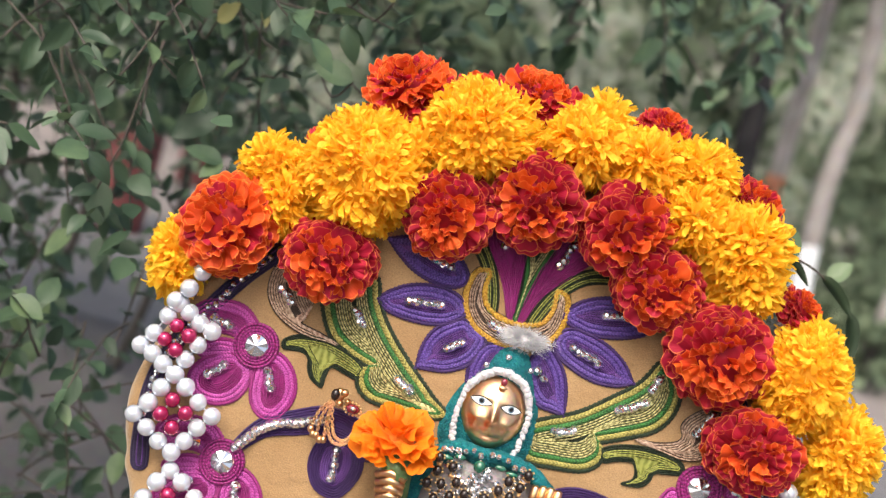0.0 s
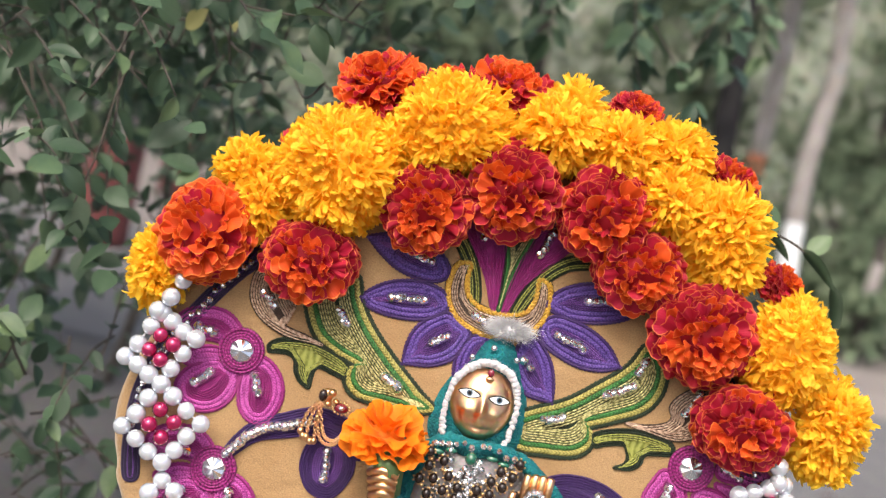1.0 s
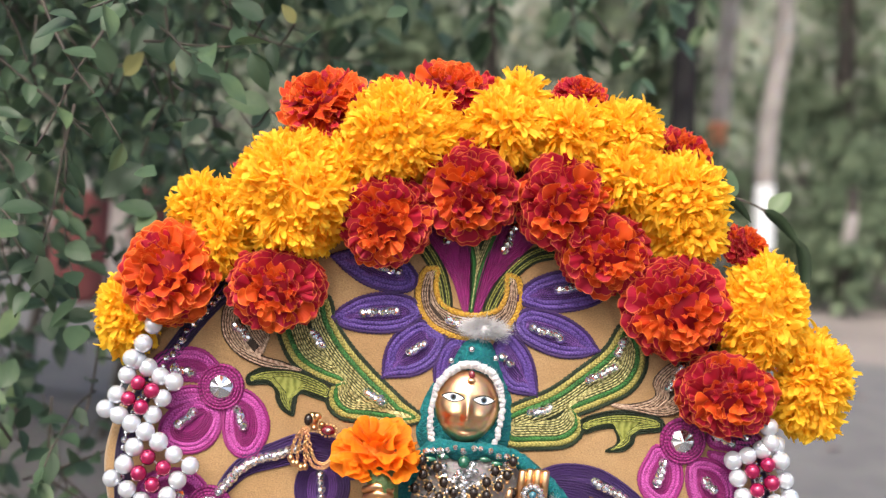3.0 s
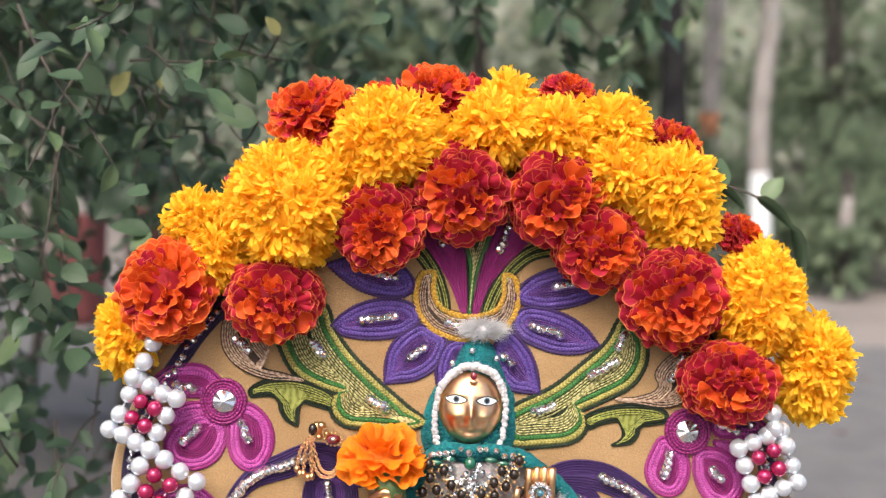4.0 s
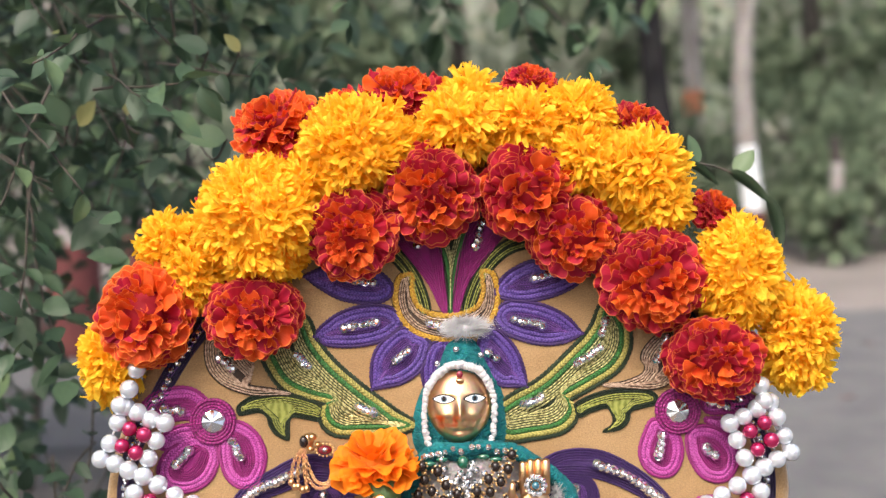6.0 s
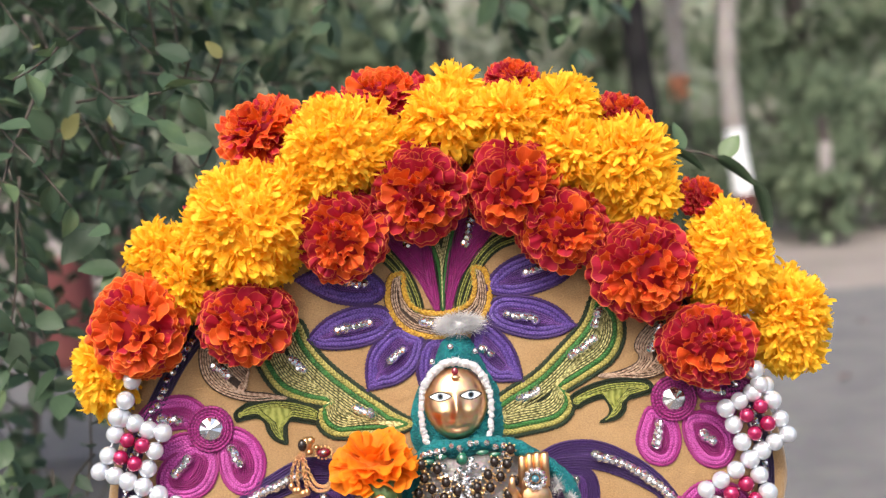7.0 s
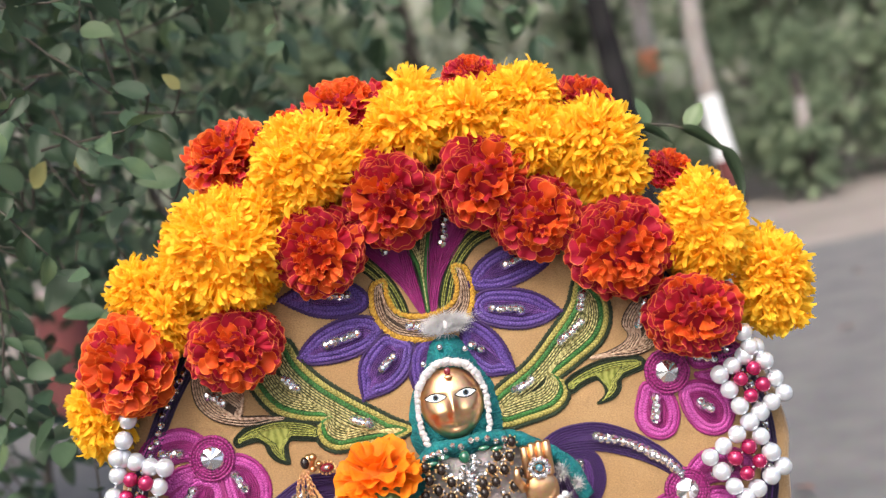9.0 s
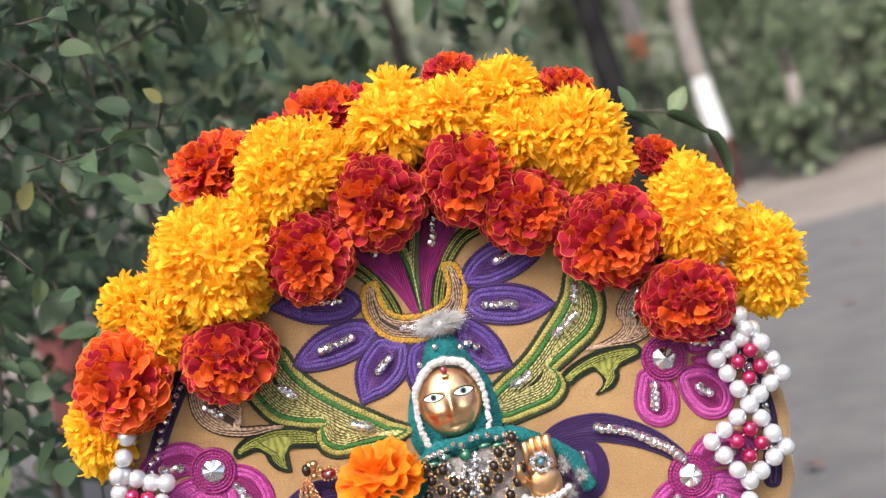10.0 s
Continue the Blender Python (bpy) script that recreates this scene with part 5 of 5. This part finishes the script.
tagged(child("leaves", s.mesh("leaves"), leaf_green, hedge, None, "dense small green leaves"), kind="stuff")
for k in range(8):
    x = -2.0 + 0.22 * k
    s = Soup()
    s.add(*tube(spline([Vector((x, 2.7, 0)), Vector((x + 0.05, 2.7, 0.5)), Vector((x - 0.05, 2.65, 1.1)), Vector((x + 0.1, 2.6, 1.7))], 4), 0.012, 6))
    child("stem", s.mesh("stem"), twig_bark, hedge)


# ---- trees along the road ----
def trunk_tree(label, path, radii, bands, bark_kind, lime=None):
    ob = thing("roadside_tree", Matrix(), label, "tree", "roadside trees")
    pts = spline([Vector(p) for p in path], 6)
    rs = [radii[0] + (radii[1] - radii[0]) * i / (len(pts) - 1) for i in range(len(pts))]
    v, f = tube(pts, rs, 14)
    v = [Vector(x) + Vector((noise.noise(Vector(x) * 4), noise.noise(Vector(x) * 4 + Vector((7, 0, 0))), 0)) * 0.012 for x in v]
    slots = []
    for face in f:
        z = sum(v[i].z for i in face) / len(face)
        slots.append(next((k for k, (lo, hi) in enumerate(bands) if lo <= z < hi), len(bands)))
    for k in range(len(bands) + 1):
        s = Soup()
        sub = [fc for fc, sl in zip(f, slots) if sl == k]
        if sub:
            ids = sorted({i for fc in sub for i in fc})
            idx = {i: j for j, i in enumerate(ids)}
            s.add([v[i] for i in ids], [tuple(idx[i] for i in fc) for fc in sub])
            nm = ("red_band", "white_band", "trunk")[min(k, 2)] if len(bands) == 2 else ("trunk" if k == len(bands) else "painted_band")
            child(nm, s.mesh(nm), (red_paint, lime or white_paint, bark_kind)[k] if len(bands) == 2 else (bark_kind if k == len(bands) else orange_paint), ob, None, {"red_band": "red-oxide painted base", "white_band": "white-limed band"}.get(nm, ""))
    return ob, pts


def crown(ob, centre, size, count, leaf=0.16, seed=0):
    """Many leaf clumps in uneven lobes round the limbs, with gaps."""
    r2 = random.Random(seed)
    lobes = [(Vector(centre) + Vector((r2.uniform(-1, 1) * size[0], r2.uniform(-1, 1) * size[1], r2.uniform(-1, 1) * size[2])) * 0.75, r2.uniform(0.25, 0.5) * min(size)) for _ in range(16)]
    s = Soup()
    for k in range(count):
        c, r = r2.choice(lobes)
        d = Vector((r2.gauss(0, 1), r2.gauss(0, 1), r2.gauss(0, 0.8))) * r * 0.7
        w = Vector((r2.uniform(-1, 1), r2.uniform(-1, 1), r2.uniform(-1, 0.3))).normalized()
        m = Matrix.Translation(c + d) @ leaf_turn(w, r2) @ Matrix.Scale(leaf * r2.uniform(0.6, 1.3), 4)
        q = [(-0.3, 0.35, 0.05), (0, 0, 0), (0.3, 0.35, 0.05), (0.22, 0.75, 0), (0, 1, -0.1), (-0.22, 0.75, 0)]
        s.add([m @ Vector(x) for x in q], [(0, 1, 2), (0, 2, 3, 5), (5, 3, 4)], 0, [(0.5, 0.5)] * 6)
    return tagged(child("crown", s.mesh("crown"), leaf_hazed, ob, None, "uneven green crown"), kind="stuff")


orange_paint = noisy("faded_orange_paint", (0.55, 0.16, 0.08), (0.7, 0.25, 0.14), 7, 0.85, 0.5, 60)
t1, _ = trunk_tree("slender pale tree with white and red painted base", [(2.62, 8.7, 0), (2.62, 8.7, 0.4), (2.56, 8.7, 0.9), (2.53, 8.7, 1.5), (2.55, 8.7, 2.1), (2.42, 8.7, 3.0), (2.2, 8.6, 4.2)], (0.085, 0.065), [(-1, 0.42), (0.42, 0.88)], bark)
crown(t1, (2.2, 9.0, 4.6), (2.0, 1.8, 1.0), 1500, 0.15, 1)
t2, _ = trunk_tree("dark rough tree leaning beside the road", [(1.70, 7.5, 0), (1.66, 7.5, 0.8), (1.60, 7.5, 1.5), (1.52, 7.5, 2.2), (1.4, 7.5, 3.2), (1.2, 7.5, 4.0)], (0.092, 0.075), [], black_bark)
crown(t2, (0.9, 8.0, 4.0), (1.8, 1.5, 1.1), 1500, 0.15, 2)
t3, _ = trunk_tree("brown tree with a faded orange painted band", [(2.47, 10, 0), (2.47, 10, 1.2), (2.43, 10, 2.4), (2.37, 10, 3.6)], (0.09, 0.07), [(1.14, 1.42)], bark)
crown(t3, (2.4, 11, 4.2), (2.2, 1.5, 1.2), 1500, 0.17, 3)
t4, _ = trunk_tree("grey tree with a red painted base", [(-1.47, 5.0, 0), (-1.47, 5.0, 0.5), (-1.44, 5.0, 1.2), (-1.4, 5.0, 2.6)], (0.13, 0.10), [(-1, 0.52), (0.52, 0.58)], bark, bark)
crown(t4, (-1.6, 5.6, 2.9), (1.5, 1.2, 0.9), 1500, 0.12, 4)
t5, _ = trunk_tree("grey tree with a red painted base", [(-1.89, 7.9, 0), (-1.89, 7.9, 0.6), (-1.84, 7.9, 1.6), (-1.84, 7.9, 3.2)], (0.13, 0.11), [(-1, 0.44), (0.44, 0.50)], bark, bark)
crown(t5, (-2.4, 9.6, 3.4), (2.0, 1.6, 1.3), 1800, 0.15, 5)
t6, _ = trunk_tree("small tree with a pale band, overgrown by creepers", [(3.15, 8.4, 0), (3.15, 8.4, 0.7), (3.14, 8.4, 0.85), (3.13, 8.4, 0.95)], (0.05, 0.04), [(-1, 0.04), (0.52, 0.74)], dark_bark, bark)
crown(t6, (3.12, 8.4, 0.32), (0.24, 0.2, 0.36), 420, 0.10, 6)
k = 0
for x, y, h in ((-6.5, 14, 5), (-4.2, 16, 6), (-1.6, 15, 5.5), (0.6, 17, 6), (3.2, 18, 6.5), (5.2, 15, 5.5), (7.4, 17, 6), (9.5, 14, 5), (-9.0, 18, 6), (12.5, 18, 6)):
    k += 1
    ob, _ = trunk_tree("tall leafy tree in the far grove", [(x, y, 0), (x + 0.1, y, h * 0.3), (x - 0.1, y, h * 0.7)], (0.16, 0.10), [], dark_bark)
    ob.name = "grove_tree"
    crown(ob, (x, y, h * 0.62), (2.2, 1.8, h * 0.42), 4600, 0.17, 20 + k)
for x, y, w in ((2.2, 9.6, 1.0), (3.7, 9.4, 1.1), (5.2, 9.8, 1.2), (-5.5, 11.5, 1.6), (-2.0, 12.5, 1.8), (1.2, 12.0, 1.6), (4.0, 11.5, 1.7), (7.0, 12, 1.8)):
    ob = thing("hedge_bush", Matrix(), "rounded dusty green bush on bare earth, its leaves paled for haze", "bush", "bushes along the verge")
    k += 1
    for j in range(7):
        s = Soup()
        s.add(*tube(spline([Vector((x, y, 0)), Vector((x + rd.uniform(-0.3, 0.3), y, 0.4)), Vector((x + rd.uniform(-0.8, 0.8), y + rd.uniform(-0.3, 0.3), 1.0))], 4), 0.02, 5))
        child("stem", s.mesh("stem"), dark_bark, ob)
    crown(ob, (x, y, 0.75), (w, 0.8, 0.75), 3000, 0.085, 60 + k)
# distance haze is put into the woods' pale grey-green
woods = noisy("hazed_far_woods", (0.09, 0.11, 0.08), (0.24, 0.26, 0.21), 0.35, 0.95, 0.8, 3, dist=0.3)
s = Soup()
wall_pts = []
for i in range(81):
    a = math.pi * 2 * i / 80
    # unseen side behind the camera kept lower, so more sky lights the brass
    wall_pts.append((60 * math.cos(a), 60 * math.sin(a), (18 if math.sin(a) > -0.1 else 10) + 4 * noise.noise(Vector((i * 0.6, 0, 0)))))
s.add([(x, y, 0) for x, y, h in wall_pts] + [(x * 1.04, y * 1.04, h) for x, y, h in wall_pts], [(i, i + 1, 81 + i + 1, 81 + i) for i in range(80)])
plain("backdrop", s, [woods], "grey-green woods in the far distance, paled for haze, lower behind the camera for light", "woods")
